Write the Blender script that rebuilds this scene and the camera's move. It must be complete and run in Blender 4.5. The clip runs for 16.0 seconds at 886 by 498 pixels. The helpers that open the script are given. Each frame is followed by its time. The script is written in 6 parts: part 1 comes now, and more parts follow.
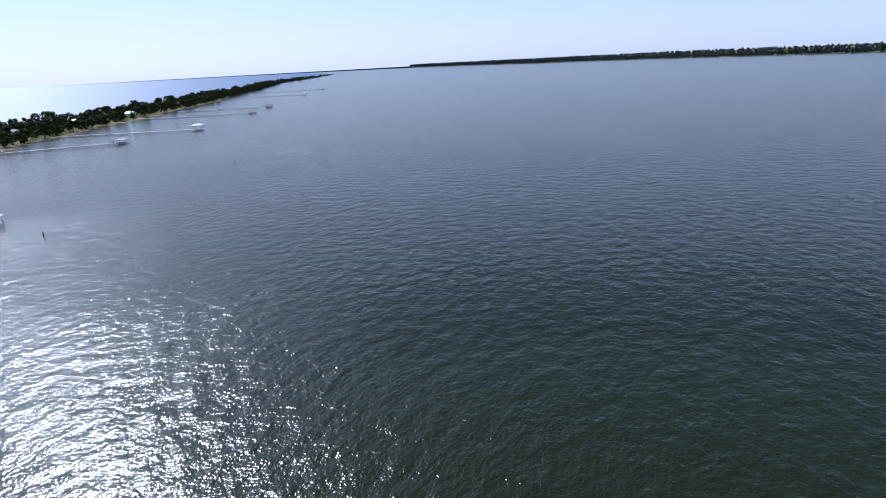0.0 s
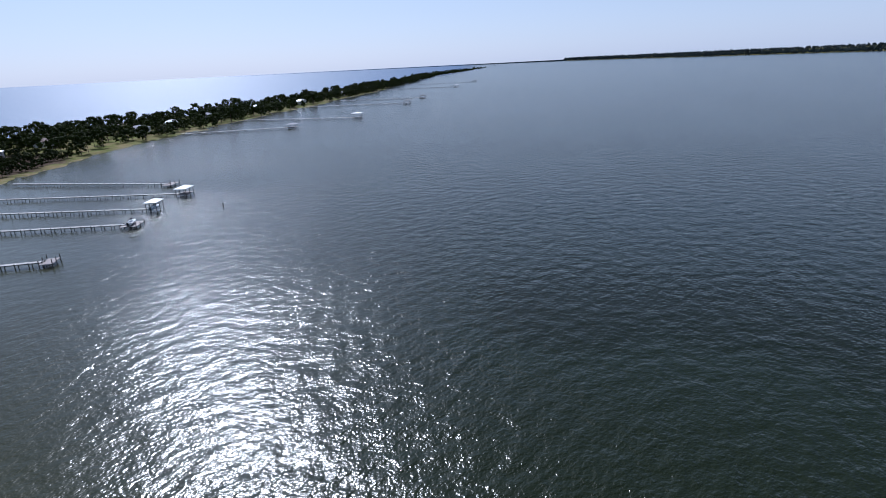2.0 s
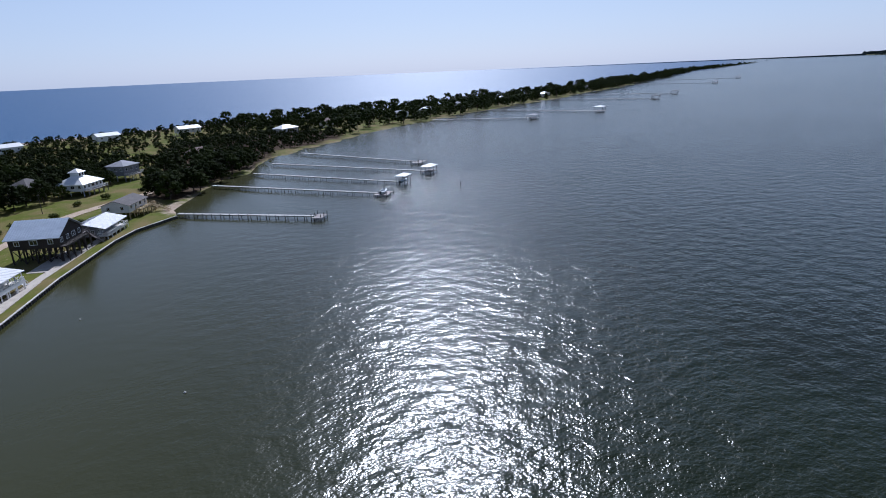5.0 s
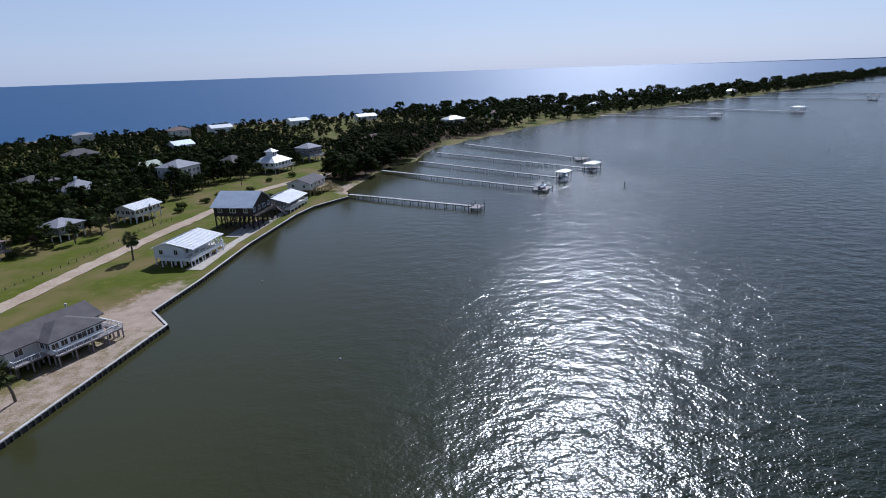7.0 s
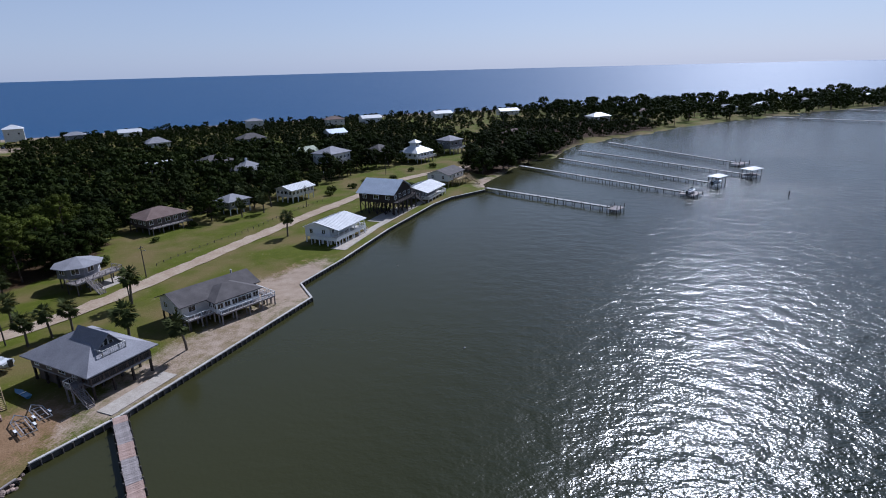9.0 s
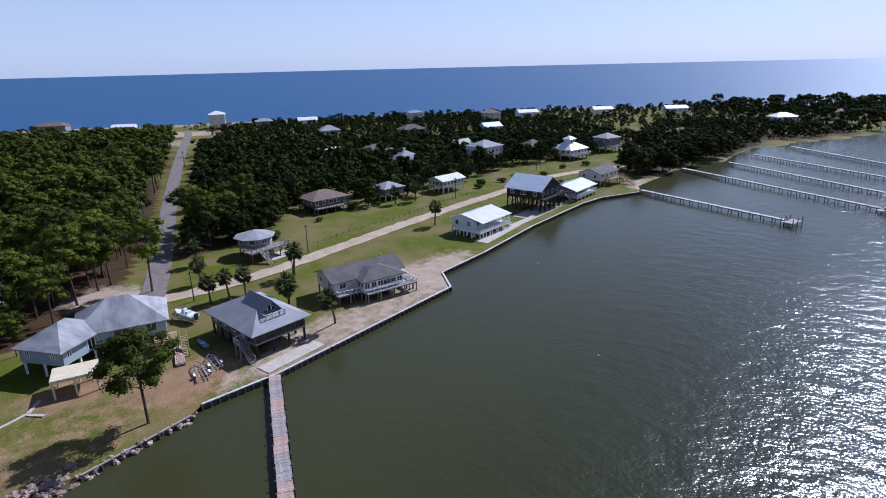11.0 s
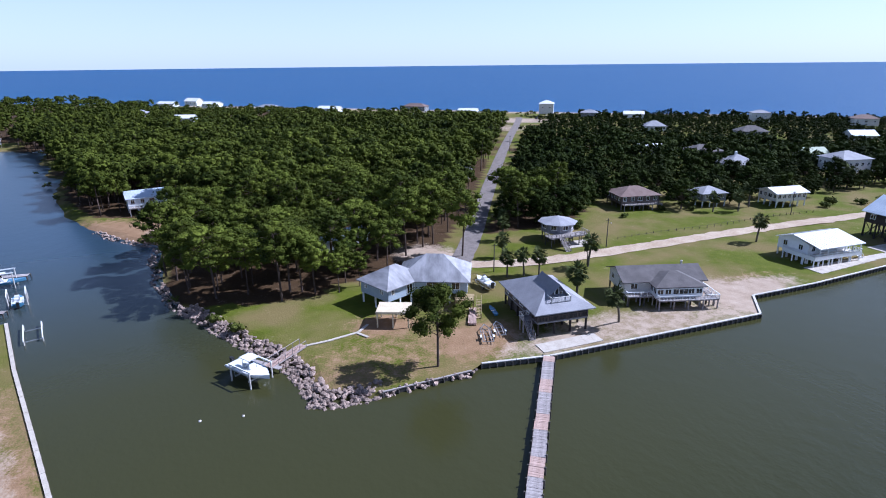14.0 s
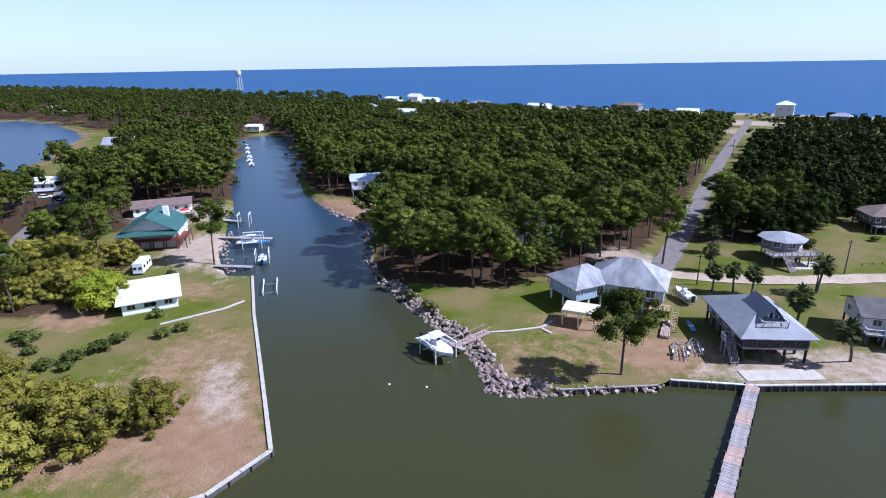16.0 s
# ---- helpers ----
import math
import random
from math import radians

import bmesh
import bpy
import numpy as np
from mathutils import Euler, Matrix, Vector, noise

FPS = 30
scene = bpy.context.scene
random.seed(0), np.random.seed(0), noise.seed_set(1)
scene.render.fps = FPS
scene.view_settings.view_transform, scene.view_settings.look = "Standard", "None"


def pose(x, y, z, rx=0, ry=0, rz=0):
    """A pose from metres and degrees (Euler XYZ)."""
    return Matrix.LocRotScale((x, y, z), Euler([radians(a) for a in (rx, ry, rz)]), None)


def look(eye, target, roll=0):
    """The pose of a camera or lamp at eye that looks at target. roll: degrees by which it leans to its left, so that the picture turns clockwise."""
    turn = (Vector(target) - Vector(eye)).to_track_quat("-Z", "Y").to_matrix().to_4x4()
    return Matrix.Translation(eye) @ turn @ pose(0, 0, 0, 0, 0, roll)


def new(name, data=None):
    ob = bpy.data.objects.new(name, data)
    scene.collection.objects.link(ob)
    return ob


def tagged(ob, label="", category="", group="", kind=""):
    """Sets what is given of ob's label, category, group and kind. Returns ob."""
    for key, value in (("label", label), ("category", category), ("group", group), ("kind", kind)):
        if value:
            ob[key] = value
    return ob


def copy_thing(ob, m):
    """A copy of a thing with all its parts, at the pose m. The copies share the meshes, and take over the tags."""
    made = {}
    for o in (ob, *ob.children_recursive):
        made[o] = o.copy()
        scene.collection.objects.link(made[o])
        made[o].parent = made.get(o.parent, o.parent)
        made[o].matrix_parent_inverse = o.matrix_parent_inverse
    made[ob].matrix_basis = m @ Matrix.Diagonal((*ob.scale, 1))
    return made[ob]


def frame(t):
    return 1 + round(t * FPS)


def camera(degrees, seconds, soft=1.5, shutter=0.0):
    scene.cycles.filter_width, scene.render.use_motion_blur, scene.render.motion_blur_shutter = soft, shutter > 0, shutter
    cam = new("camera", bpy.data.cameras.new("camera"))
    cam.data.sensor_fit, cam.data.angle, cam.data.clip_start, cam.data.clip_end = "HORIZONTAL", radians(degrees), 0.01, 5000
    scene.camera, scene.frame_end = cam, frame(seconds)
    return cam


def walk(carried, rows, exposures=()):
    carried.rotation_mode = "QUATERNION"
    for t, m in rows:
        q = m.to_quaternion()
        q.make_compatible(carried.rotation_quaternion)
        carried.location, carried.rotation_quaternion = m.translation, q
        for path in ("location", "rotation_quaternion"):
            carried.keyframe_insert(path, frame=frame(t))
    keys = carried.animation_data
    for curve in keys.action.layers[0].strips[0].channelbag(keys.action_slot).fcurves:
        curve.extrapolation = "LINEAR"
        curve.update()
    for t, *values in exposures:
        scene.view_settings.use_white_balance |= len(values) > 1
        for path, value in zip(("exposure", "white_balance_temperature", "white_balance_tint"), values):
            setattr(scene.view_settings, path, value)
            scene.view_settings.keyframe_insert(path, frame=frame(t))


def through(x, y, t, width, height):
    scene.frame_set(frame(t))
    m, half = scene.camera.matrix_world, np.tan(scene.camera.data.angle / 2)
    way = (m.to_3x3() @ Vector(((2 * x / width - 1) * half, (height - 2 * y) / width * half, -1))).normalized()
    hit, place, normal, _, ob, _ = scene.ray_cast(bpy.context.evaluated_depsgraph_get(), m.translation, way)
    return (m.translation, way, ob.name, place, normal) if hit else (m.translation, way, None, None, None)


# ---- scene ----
cam = camera(76.4, 16.0, soft=1.0)
PATH = [
    (0.0, (-0.48, 2.72, 53.67), (12.694, -10.942, 47.360), -2.97),
    (0.5, (-0.43, 2.79, 53.60), (13.643, -9.936, 47.283), -3.04),
    (1.0, (-0.39, 2.80, 53.47), (14.500, -8.971, 47.182), -2.82),
    (1.5, (-0.36, 2.67, 53.17), (15.291, -8.089, 46.910), -2.70),
    (2.0, (-0.38, 2.47, 52.76), (15.839, -7.407, 46.477), -2.79),
    (2.5, (-0.44, 2.34, 52.28), (16.360, -6.508, 46.006), -2.73),
    (3.0, (-0.55, 2.29, 51.74), (16.887, -5.282, 45.525), -2.52),
    (3.5, (-0.66, 2.27, 51.22), (17.280, -4.038, 45.035), -2.39),
    (6.0, (-1.05, 3.40, 49.42), (18.011, 3.504, 43.371), -2.41),
    (6.5, (-0.78, 3.04, 49.56), (18.220, 4.572, 43.493), -2.19),
    (7.0, (-0.57, 2.84, 49.67), (18.270, 5.634, 43.578), -1.96),
    (7.5, (-0.54, 2.78, 49.68), (18.089, 6.774, 43.582), -1.89),
    (8.0, (-0.65, 2.83, 49.69), (17.694, 7.927, 43.573), -1.79),
    (8.5, (-0.82, 2.89, 49.72), (17.185, 9.081, 43.581), -1.57),
    (9.0, (-1.02, 2.92, 49.73), (16.583, 10.166, 43.603), -1.50),
    (11.5, (-0.41, 1.35, 50.29), (13.639, 14.143, 44.059), -1.34),
    (12.0, (-0.28, 0.95, 50.28), (12.691, 14.837, 44.044), -1.33),
    (12.5, (-0.31, 0.71, 50.31), (11.379, 15.698, 44.087), -1.29),
    (13.0, (-0.43, 0.68, 50.49), (9.738, 16.718, 44.212), -0.88),
    (13.5, (-0.47, 0.70, 50.40), (8.022, 17.686, 44.112), -0.59),
    (14.0, (-0.28, 0.64, 50.03), (6.405, 18.413, 43.764), -0.61),
    (14.5, (-0.04, 0.43, 49.61), (4.802, 18.817, 43.397), -1.10),
    (15.0, (0.05, 0.29, 49.42), (3.136, 19.049, 43.215), -1.00),
    (15.5, (0.01, 0.16, 49.38), (1.572, 19.099, 43.155), -0.85),
    (16.0, (0.00, 0.00, 49.40), (-0.000, 19.001, 43.157), -0.95),
]
walk(cam, [(t, look(eye, target, roll)) for t, eye, target, roll in PATH],
     exposures=[(0.0, 0.5, 5150, 16), (1.5, 0.25, 5200, 14), (3.5, 0.1, 5200, 14), (7.0, -0.02, 5200, 14), (9.0, -0.12, 5200, 15), (11.5, 0.38, 5080, 18), (12.5, 0.58, 5000, 18), (16.0, 0.79, 4950, 18)])
# ---- world and sun ----
SUN_AZ, SUN_EL = radians(97.5), radians(44)   # clockwise from +y, above the horizon
world = bpy.data.worlds.new("sky")
scene.world = world
world.use_nodes = True
wn = world.node_tree.nodes
wl = world.node_tree.links
sky = wn.new("ShaderNodeTexSky")
sky.sky_type = 'NISHITA'
sky.sun_disc = False
sky.sun_elevation, sky.sun_rotation = SUN_EL, SUN_AZ
sky.air_density, sky.dust_density, sky.ozone_density = 1.0, 0.8, 2.5
haze = wn.new("ShaderNodeHueSaturation")
haze.inputs["Saturation"].default_value = 0.78
wl.new(sky.outputs[0], haze.inputs["Color"])
# a milky layer of sea haze, thickest at the horizon all round
way, split, depth, milk = wn.new("ShaderNodeTexCoord"), wn.new("ShaderNodeSeparateXYZ"), wn.new("ShaderNodeMapRange"), wn.new("ShaderNodeMix")
wl.new(way.outputs["Generated"], split.inputs[0])
wl.new(split.outputs["Z"], depth.inputs[0])
depth.interpolation_type = 'SMOOTHSTEP'
depth.inputs[1].default_value, depth.inputs[2].default_value = -0.05, 0.42
depth.inputs[3].default_value, depth.inputs[4].default_value = 0.55, 0.0
milk.data_type = 'RGBA'
milk.inputs[7].default_value = (10.4, 11.1, 12.7, 1)
wl.new(depth.outputs[0], milk.inputs[0])
wl.new(haze.outputs[0], milk.inputs[6])
wl.new(milk.outputs[2], wn["Background"].inputs[0])
wn["Background"].inputs[1].default_value = 0.064
sun = new("sun", bpy.data.lights.new("sun", 'SUN'))
sun.data.energy, sun.data.angle, sun.data.color = 5.0, radians(0.55), (1.0, 0.94, 0.86)
SUN_DIR = Vector((math.sin(SUN_AZ) * math.cos(SUN_EL), math.cos(SUN_AZ) * math.cos(SUN_EL), math.sin(SUN_EL)))
sun.matrix_world = look(SUN_DIR * 100, (0, 0, 0))

GROUND, TIDE = 1.5, 0.72   # levels of the land and of the water


# ---- materials ----
def material(name, low, high, scale=1.0, rough=0.8, bump=0.0, metal=0.0, fine=8.0, spread=0.0, stretch=(1, 1, 1), spec=0.5):
    """Two colours mixed by a coarse and a fine noise, in metres; spread: how far pieces differ in brightness."""
    m = bpy.data.materials.new(name)
    m.use_nodes = True
    n, l = m.node_tree.nodes, m.node_tree.links
    b = n["Principled BSDF"]
    co = n.new("ShaderNodeTexCoord")
    mp = n.new("ShaderNodeMapping")
    mp.inputs["Scale"].default_value = stretch
    l.new(co.outputs["Object"], mp.inputs[0])
    a, c = n.new("ShaderNodeTexNoise"), n.new("ShaderNodeTexNoise")
    a.inputs["Scale"].default_value, a.inputs["Detail"].default_value = scale, 4
    c.inputs["Scale"].default_value, c.inputs["Detail"].default_value = scale * fine, 3
    l.new(mp.outputs[0], a.inputs["Vector"])
    l.new(mp.outputs[0], c.inputs["Vector"])
    s = n.new("ShaderNodeMath")
    s.operation = 'ADD'
    l.new(a.outputs[0], s.inputs[0])
    l.new(c.outputs[0], s.inputs[1])
    r = n.new("ShaderNodeMapRange")
    r.inputs[1].default_value, r.inputs[2].default_value = 0.72, 1.28
    l.new(s.outputs[0], r.inputs[0])
    x = n.new("ShaderNodeMix")
    x.data_type = 'RGBA'
    x.inputs[6].default_value, x.inputs[7].default_value = (*low, 1), (*high, 1)
    l.new(r.outputs[0], x.inputs[0])
    out = x.outputs[2]
    if spread:
        oi = n.new("ShaderNodeObjectInfo")
        v = n.new("ShaderNodeMapRange")
        v.inputs[3].default_value, v.inputs[4].default_value = 1 - spread, 1 + spread
        l.new(oi.outputs["Random"], v.inputs[0])
        h = n.new("ShaderNodeHueSaturation")
        l.new(v.outputs[0], h.inputs["Value"])
        l.new(out, h.inputs["Color"])
        out = h.outputs[0]
    l.new(out, b.inputs["Base Color"])
    b.inputs["Roughness"].default_value, b.inputs["Metallic"].default_value = rough, metal
    b.inputs["Specular IOR Level"].default_value = spec
    if bump:
        q = n.new("ShaderNodeBump")
        q.inputs["Distance"].default_value = bump
        l.new(c.outputs[0], q.inputs["Height"])
        l.new(q.outputs[0], b.inputs["Normal"])
    return m


def leaf_material(name, low, high, tint=0.3, through=0.05):
    """Foliage: colour varies by clump, by tree and in broad patches; a part of the light passes through."""
    m = bpy.data.materials.new(name)
    m.use_nodes = True
    n, l = m.node_tree.nodes, m.node_tree.links
    b, outn = n["Principled BSDF"], n["Material Output"]
    geo, oi = n.new("ShaderNodeNewGeometry"), n.new("ShaderNodeObjectInfo")
    no = n.new("ShaderNodeTexNoise")
    no.inputs["Scale"].default_value = 0.09
    no.inputs["Detail"].default_value = 3
    l.new(geo.outputs["Position"], no.inputs["Vector"])
    s = n.new("ShaderNodeMath")
    s.operation = 'MULTIPLY_ADD'
    s.inputs[1].default_value = 0.25
    l.new(geo.outputs["Random Per Island"], s.inputs[0])
    l.new(no.outputs[0], s.inputs[2])
    r = n.new("ShaderNodeMapRange")
    r.inputs[1].default_value, r.inputs[2].default_value = 0.35, 0.85
    l.new(s.outputs[0], r.inputs[0])
    x = n.new("ShaderNodeMix")
    x.data_type = 'RGBA'
    x.inputs[6].default_value, x.inputs[7].default_value = (*low, 1), (*high, 1)
    l.new(r.outputs[0], x.inputs[0])
    v = n.new("ShaderNodeMapRange")
    v.inputs[3].default_value, v.inputs[4].default_value = 1 - tint, 1 + tint
    l.new(oi.outputs["Random"], v.inputs[0])
    h = n.new("ShaderNodeHueSaturation")
    l.new(v.outputs[0], h.inputs["Value"])
    l.new(x.outputs[2], h.inputs["Color"])
    l.new(h.outputs[0], b.inputs["Base Color"])
    b.inputs["Roughness"].default_value = 0.75
    b.inputs["Specular IOR Level"].default_value = 0.04
    t = n.new("ShaderNodeBsdfTranslucent")
    l.new(h.outputs[0], t.inputs[0])
    mx = n.new("ShaderNodeMixShader")
    mx.inputs[0].default_value = through
    l.new(b.outputs[0], mx.inputs[1])
    l.new(t.outputs[0], mx.inputs[2])
    l.new(mx.outputs[0], outn.inputs[0])
    return m


def water_material():
    m = bpy.data.materials.new("water")
    m.use_nodes = True
    n, l = m.node_tree.nodes, m.node_tree.links
    b = n["Principled BSDF"]
    geo = n.new("ShaderNodeNewGeometry")
    at = n.new("ShaderNodeAttribute")
    at.attribute_name = "gulf"
    no = n.new("ShaderNodeTexNoise")
    no.inputs["Scale"].default_value, no.inputs["Detail"].default_value = 0.012, 4
    l.new(geo.outputs["Position"], no.inputs["Vector"])
    bay = n.new("ShaderNodeMix")
    bay.data_type = 'RGBA'
    bay.inputs[6].default_value, bay.inputs[7].default_value = (0.007, 0.011, 0.003, 1), (0.011, 0.015, 0.005, 1)
    l.new(no.outputs[0], bay.inputs[0])
    x = n.new("ShaderNodeMix")
    x.data_type = 'RGBA'
    shoal = n.new("ShaderNodeMix")
    shoal.data_type = 'RGBA'
    sh = n.new("ShaderNodeAttribute")
    sh.attribute_name = "shoal"
    l.new(sh.outputs["Fac"], shoal.inputs[0])
    l.new(bay.outputs[2], shoal.inputs[6])
    shoal.inputs[7].default_value = (0.037, 0.037, 0.013, 1)
    x.inputs[7].default_value = (0.005, 0.056, 0.150, 1)
    l.new(at.outputs["Fac"], x.inputs[0])
    l.new(shoal.outputs[2], x.inputs[6])
    l.new(x.outputs[2], b.inputs["Base Color"])
    for key, near, far in (("Roughness", 0.19, 0.42), ("Specular IOR Level", 0.5, 0.45)):
        mr = n.new("ShaderNodeMapRange")
        mr.inputs[3].default_value, mr.inputs[4].default_value = near, far
        l.new(at.outputs["Fac"], mr.inputs[0])
        l.new(mr.outputs[0], b.inputs[key])
    b.inputs["IOR"].default_value = 1.33
    w1, w2, w3, w4 = (n.new("ShaderNodeTexNoise") for _ in range(4))
    mp = n.new("ShaderNodeMapping")
    mp.vector_type = 'TEXTURE'
    mp.inputs["Rotation"].default_value = (0, 0, radians(14))   # the way the wavelets run
    mp.inputs["Scale"].default_value = (1.0, 1.35, 1)
    l.new(geo.outputs["Position"], mp.inputs[0])
    for w, sc, de in ((w1, 3.2, 1.2), (w2, 1.2, 2), (w3, 0.012, 3), (w4, 0.31, 4)):
        w.inputs["Scale"].default_value, w.inputs["Detail"].default_value = sc, de
        l.new(mp.outputs[0], w.inputs["Vector"])
    w4.inputs["Roughness"].default_value = 0.53
    b1, b2, b4 = (n.new("ShaderNodeBump") for _ in range(3))
    for q, d in ((b1, 0.07), (b2, 0.15), (b4, 0.66)):
        q.inputs["Distance"].default_value = d
    st = n.new("ShaderNodeMapRange")
    st.inputs[1].default_value, st.inputs[2].default_value = 0.35, 0.65
    st.inputs[3].default_value, st.inputs[4].default_value = 0.72, 1.0
    l.new(w3.outputs[0], st.inputs[0])
    rip = n.new("ShaderNodeAttribute")
    rip.attribute_name = "ripple"
    mu = n.new("ShaderNodeMath")
    mu.operation = 'MULTIPLY'
    l.new(st.outputs[0], mu.inputs[0])
    l.new(rip.outputs["Fac"], mu.inputs[1])
    for q, w in ((b1, w1), (b2, w2), (b4, w4)):
        l.new(mu.outputs[0], q.inputs["Strength"])
        l.new(w.outputs[0], q.inputs["Height"])
    l.new(b4.outputs[0], b2.inputs["Normal"])
    l.new(b2.outputs[0], b1.inputs["Normal"])
    l.new(b1.outputs[0], b.inputs["Normal"])
    return m


def land_material():
    """Lawn, bare sand, forest floor and dirt, told apart by masks on the land mesh and broken up by noise."""
    m = bpy.data.materials.new("land")
    m.use_nodes = True
    n, l = m.node_tree.nodes, m.node_tree.links
    b = n["Principled BSDF"]
    geo, at = n.new("ShaderNodeNewGeometry"), n.new("ShaderNodeAttribute")
    at.attribute_name = "cover"
    sep = n.new("ShaderNodeSeparateColor")
    l.new(at.outputs["Color"], sep.inputs[0])
    big, mid, fin = (n.new("ShaderNodeTexNoise") for _ in range(3))
    for w, sc in ((big, 0.07), (mid, 0.45), (fin, 3.0)):
        w.inputs["Scale"].default_value, w.inputs["Detail"].default_value = sc, 5
        l.new(geo.outputs["Position"], w.inputs["Vector"])

    def mix(fac, a, c):
        x = n.new("ShaderNodeMix")
        x.data_type = 'RGBA'
        l.new(fac, x.inputs[0])
        for k, v in ((6, a), (7, c)):
            if isinstance(v, tuple):
                x.inputs[k].default_value = (*v, 1)
            else:
                l.new(v, x.inputs[k])
        return x.outputs[2]

    def edge(mask, width=0.16):
        """The mask with its border broken up by the noises."""
        a = n.new("ShaderNodeMath")
        a.operation = 'ADD'
        l.new(mid.outputs[0], a.inputs[0])
        l.new(fin.outputs[0], a.inputs[1])
        s = n.new("ShaderNodeMath")
        s.operation = 'MULTIPLY_ADD'
        s.inputs[1].default_value = 1.0
        l.new(a.outputs[0], s.inputs[0])
        l.new(mask, s.inputs[2])
        r = n.new("ShaderNodeMapRange")
        r.inputs[1].default_value, r.inputs[2].default_value = 1.5 - width, 1.5 + width
        l.new(s.outputs[0], r.inputs[0])
        return r.outputs[0]

    g1 = mix(mid.outputs[0], (0.058, 0.074, 0.006), (0.112, 0.122, 0.013))
    dry = n.new("ShaderNodeMapRange")
    dry.inputs[1].default_value, dry.inputs[2].default_value = 0.42, 0.62
    l.new(big.outputs[0], dry.inputs[0])
    g2 = mix(dry.outputs[0], g1, (0.152, 0.118, 0.045))
    # brown pine straw, darkened to hold the shade below the crowns
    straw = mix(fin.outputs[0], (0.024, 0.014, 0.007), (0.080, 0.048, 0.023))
    sand = mix(mid.outputs[0], (0.218, 0.152, 0.100), (0.449, 0.364, 0.285))
    dirt = mix(mid.outputs[0], (0.170, 0.098, 0.050), (0.285, 0.185, 0.105))
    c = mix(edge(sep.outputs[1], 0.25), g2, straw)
    c = mix(edge(sep.outputs[2], 0.22), c, dirt)
    c = mix(edge(sep.outputs[0], 0.3), c, sand)
    l.new(c, b.inputs["Base Color"])
    b.inputs["Roughness"].default_value = 0.95
    b.inputs["Specular IOR Level"].default_value = 0.1
    q = n.new("ShaderNodeBump")
    q.inputs["Distance"].default_value = 0.12
    l.new(fin.outputs[0], q.inputs["Height"])
    l.new(q.outputs[0], b.inputs["Normal"])
    return m


WATER, LAND = water_material(), land_material()
ASPHALT = material("asphalt", (0.125, 0.106, 0.097), (0.209, 0.179, 0.163), 0.5, 0.95, 0.01, spec=0.15)
SANDROAD = material("sand_road", (0.29, 0.205, 0.135), (0.44, 0.35, 0.255), 0.22, 0.95, 0.03)
CONCRETE = material("concrete", (0.33, 0.285, 0.235), (0.47, 0.42, 0.36), 0.6, 0.9, 0.01)
CAP = material("bulkhead_cap", (0.4, 0.37, 0.34), (0.56, 0.53, 0.49), 1.0, 0.8, spread=0.08)
PILE = material("pile_wood", (0.030, 0.026, 0.022), (0.085, 0.073, 0.061), 2.0, 0.9, 0.01)
SHEET = material("sheet_wall", (0.036, 0.033, 0.030), (0.103, 0.094, 0.085), 1.2, 0.85, 0.01)
WOODGREY = material("grey_boards", (0.2, 0.172, 0.165), (0.34, 0.3, 0.285), 1.2, 0.85, 0.01, spread=0.16)
WOODPINK = material("pinkish_boards", (0.29, 0.19, 0.15), (0.42, 0.3, 0.25), 1.2, 0.85, 0.01, spread=0.12)
WOODNEW = material("new_timber", (0.316, 0.225, 0.103), (0.426, 0.328, 0.182), 1.0, 0.8, spread=0.1)
WOODDARK = material("dark_brown_wood", (0.018, 0.012, 0.010), (0.036, 0.026, 0.021), 1.0, 0.8, 0.01)
REDWOOD = material("red_stained_wood", (0.112, 0.028, 0.020), (0.184, 0.056, 0.040), 1.0, 0.8)
ROCK = material("riprap_rock", (0.15, 0.1, 0.08), (0.44, 0.335, 0.275), 1.3, 0.9, 0.05, spread=0.35)
BARK = material("pine_bark", (0.040, 0.026, 0.020), (0.103, 0.070, 0.052), 1.0, 0.95, 0.03, stretch=(3, 3, 0.6))
PALMBARK = material("palm_bark", (0.073, 0.061, 0.049), (0.146, 0.122, 0.097), 2.0, 0.95, 0.03)
NEEDLE = leaf_material("pine_needles", (0.014, 0.023, 0.004), (0.108, 0.128, 0.017))
OAKLEAF = leaf_material("oak_leaves", (0.006, 0.012, 0.002), (0.034, 0.045, 0.007))
OLIVE = leaf_material("olive_leaves", (0.062, 0.06, 0.01), (0.215, 0.19, 0.027))
# leaves of the far shores, with the blue-grey of distance haze painted in
HAZELEAF = leaf_material("far_misty_woods", (0.030, 0.043, 0.048), (0.046, 0.062, 0.066), 0.1)
YELLOW = leaf_material("yellow_green_leaves", (0.115, 0.144, 0.007), (0.207, 0.230, 0.018), 0.1)
PALMLEAF = leaf_material("palm_fronds", (0.026, 0.038, 0.010), (0.069, 0.078, 0.026), 0.2)
SHRUB = leaf_material("shrub_leaves", (0.029, 0.043, 0.009), (0.086, 0.095, 0.020))
WHITE = material("white_paint", (0.70, 0.70, 0.69), (0.82, 0.82, 0.81), 0.8, 0.6)
WHITEROOF = material("white_metal_roof", (0.6, 0.59, 0.58), (0.74, 0.73, 0.72), 0.5, 0.45, stretch=(1, 0.3, 1))
METALROOF = material("galvanised_roof", (0.46, 0.51, 0.58), (0.6, 0.65, 0.72), 0.5, 0.35, metal=0.25, stretch=(1, 0.3, 1))
GREYROOF = material("pale_grey_shingles", (0.2, 0.195, 0.215), (0.3, 0.295, 0.315), 0.35, 0.85, 0.01, fine=14)
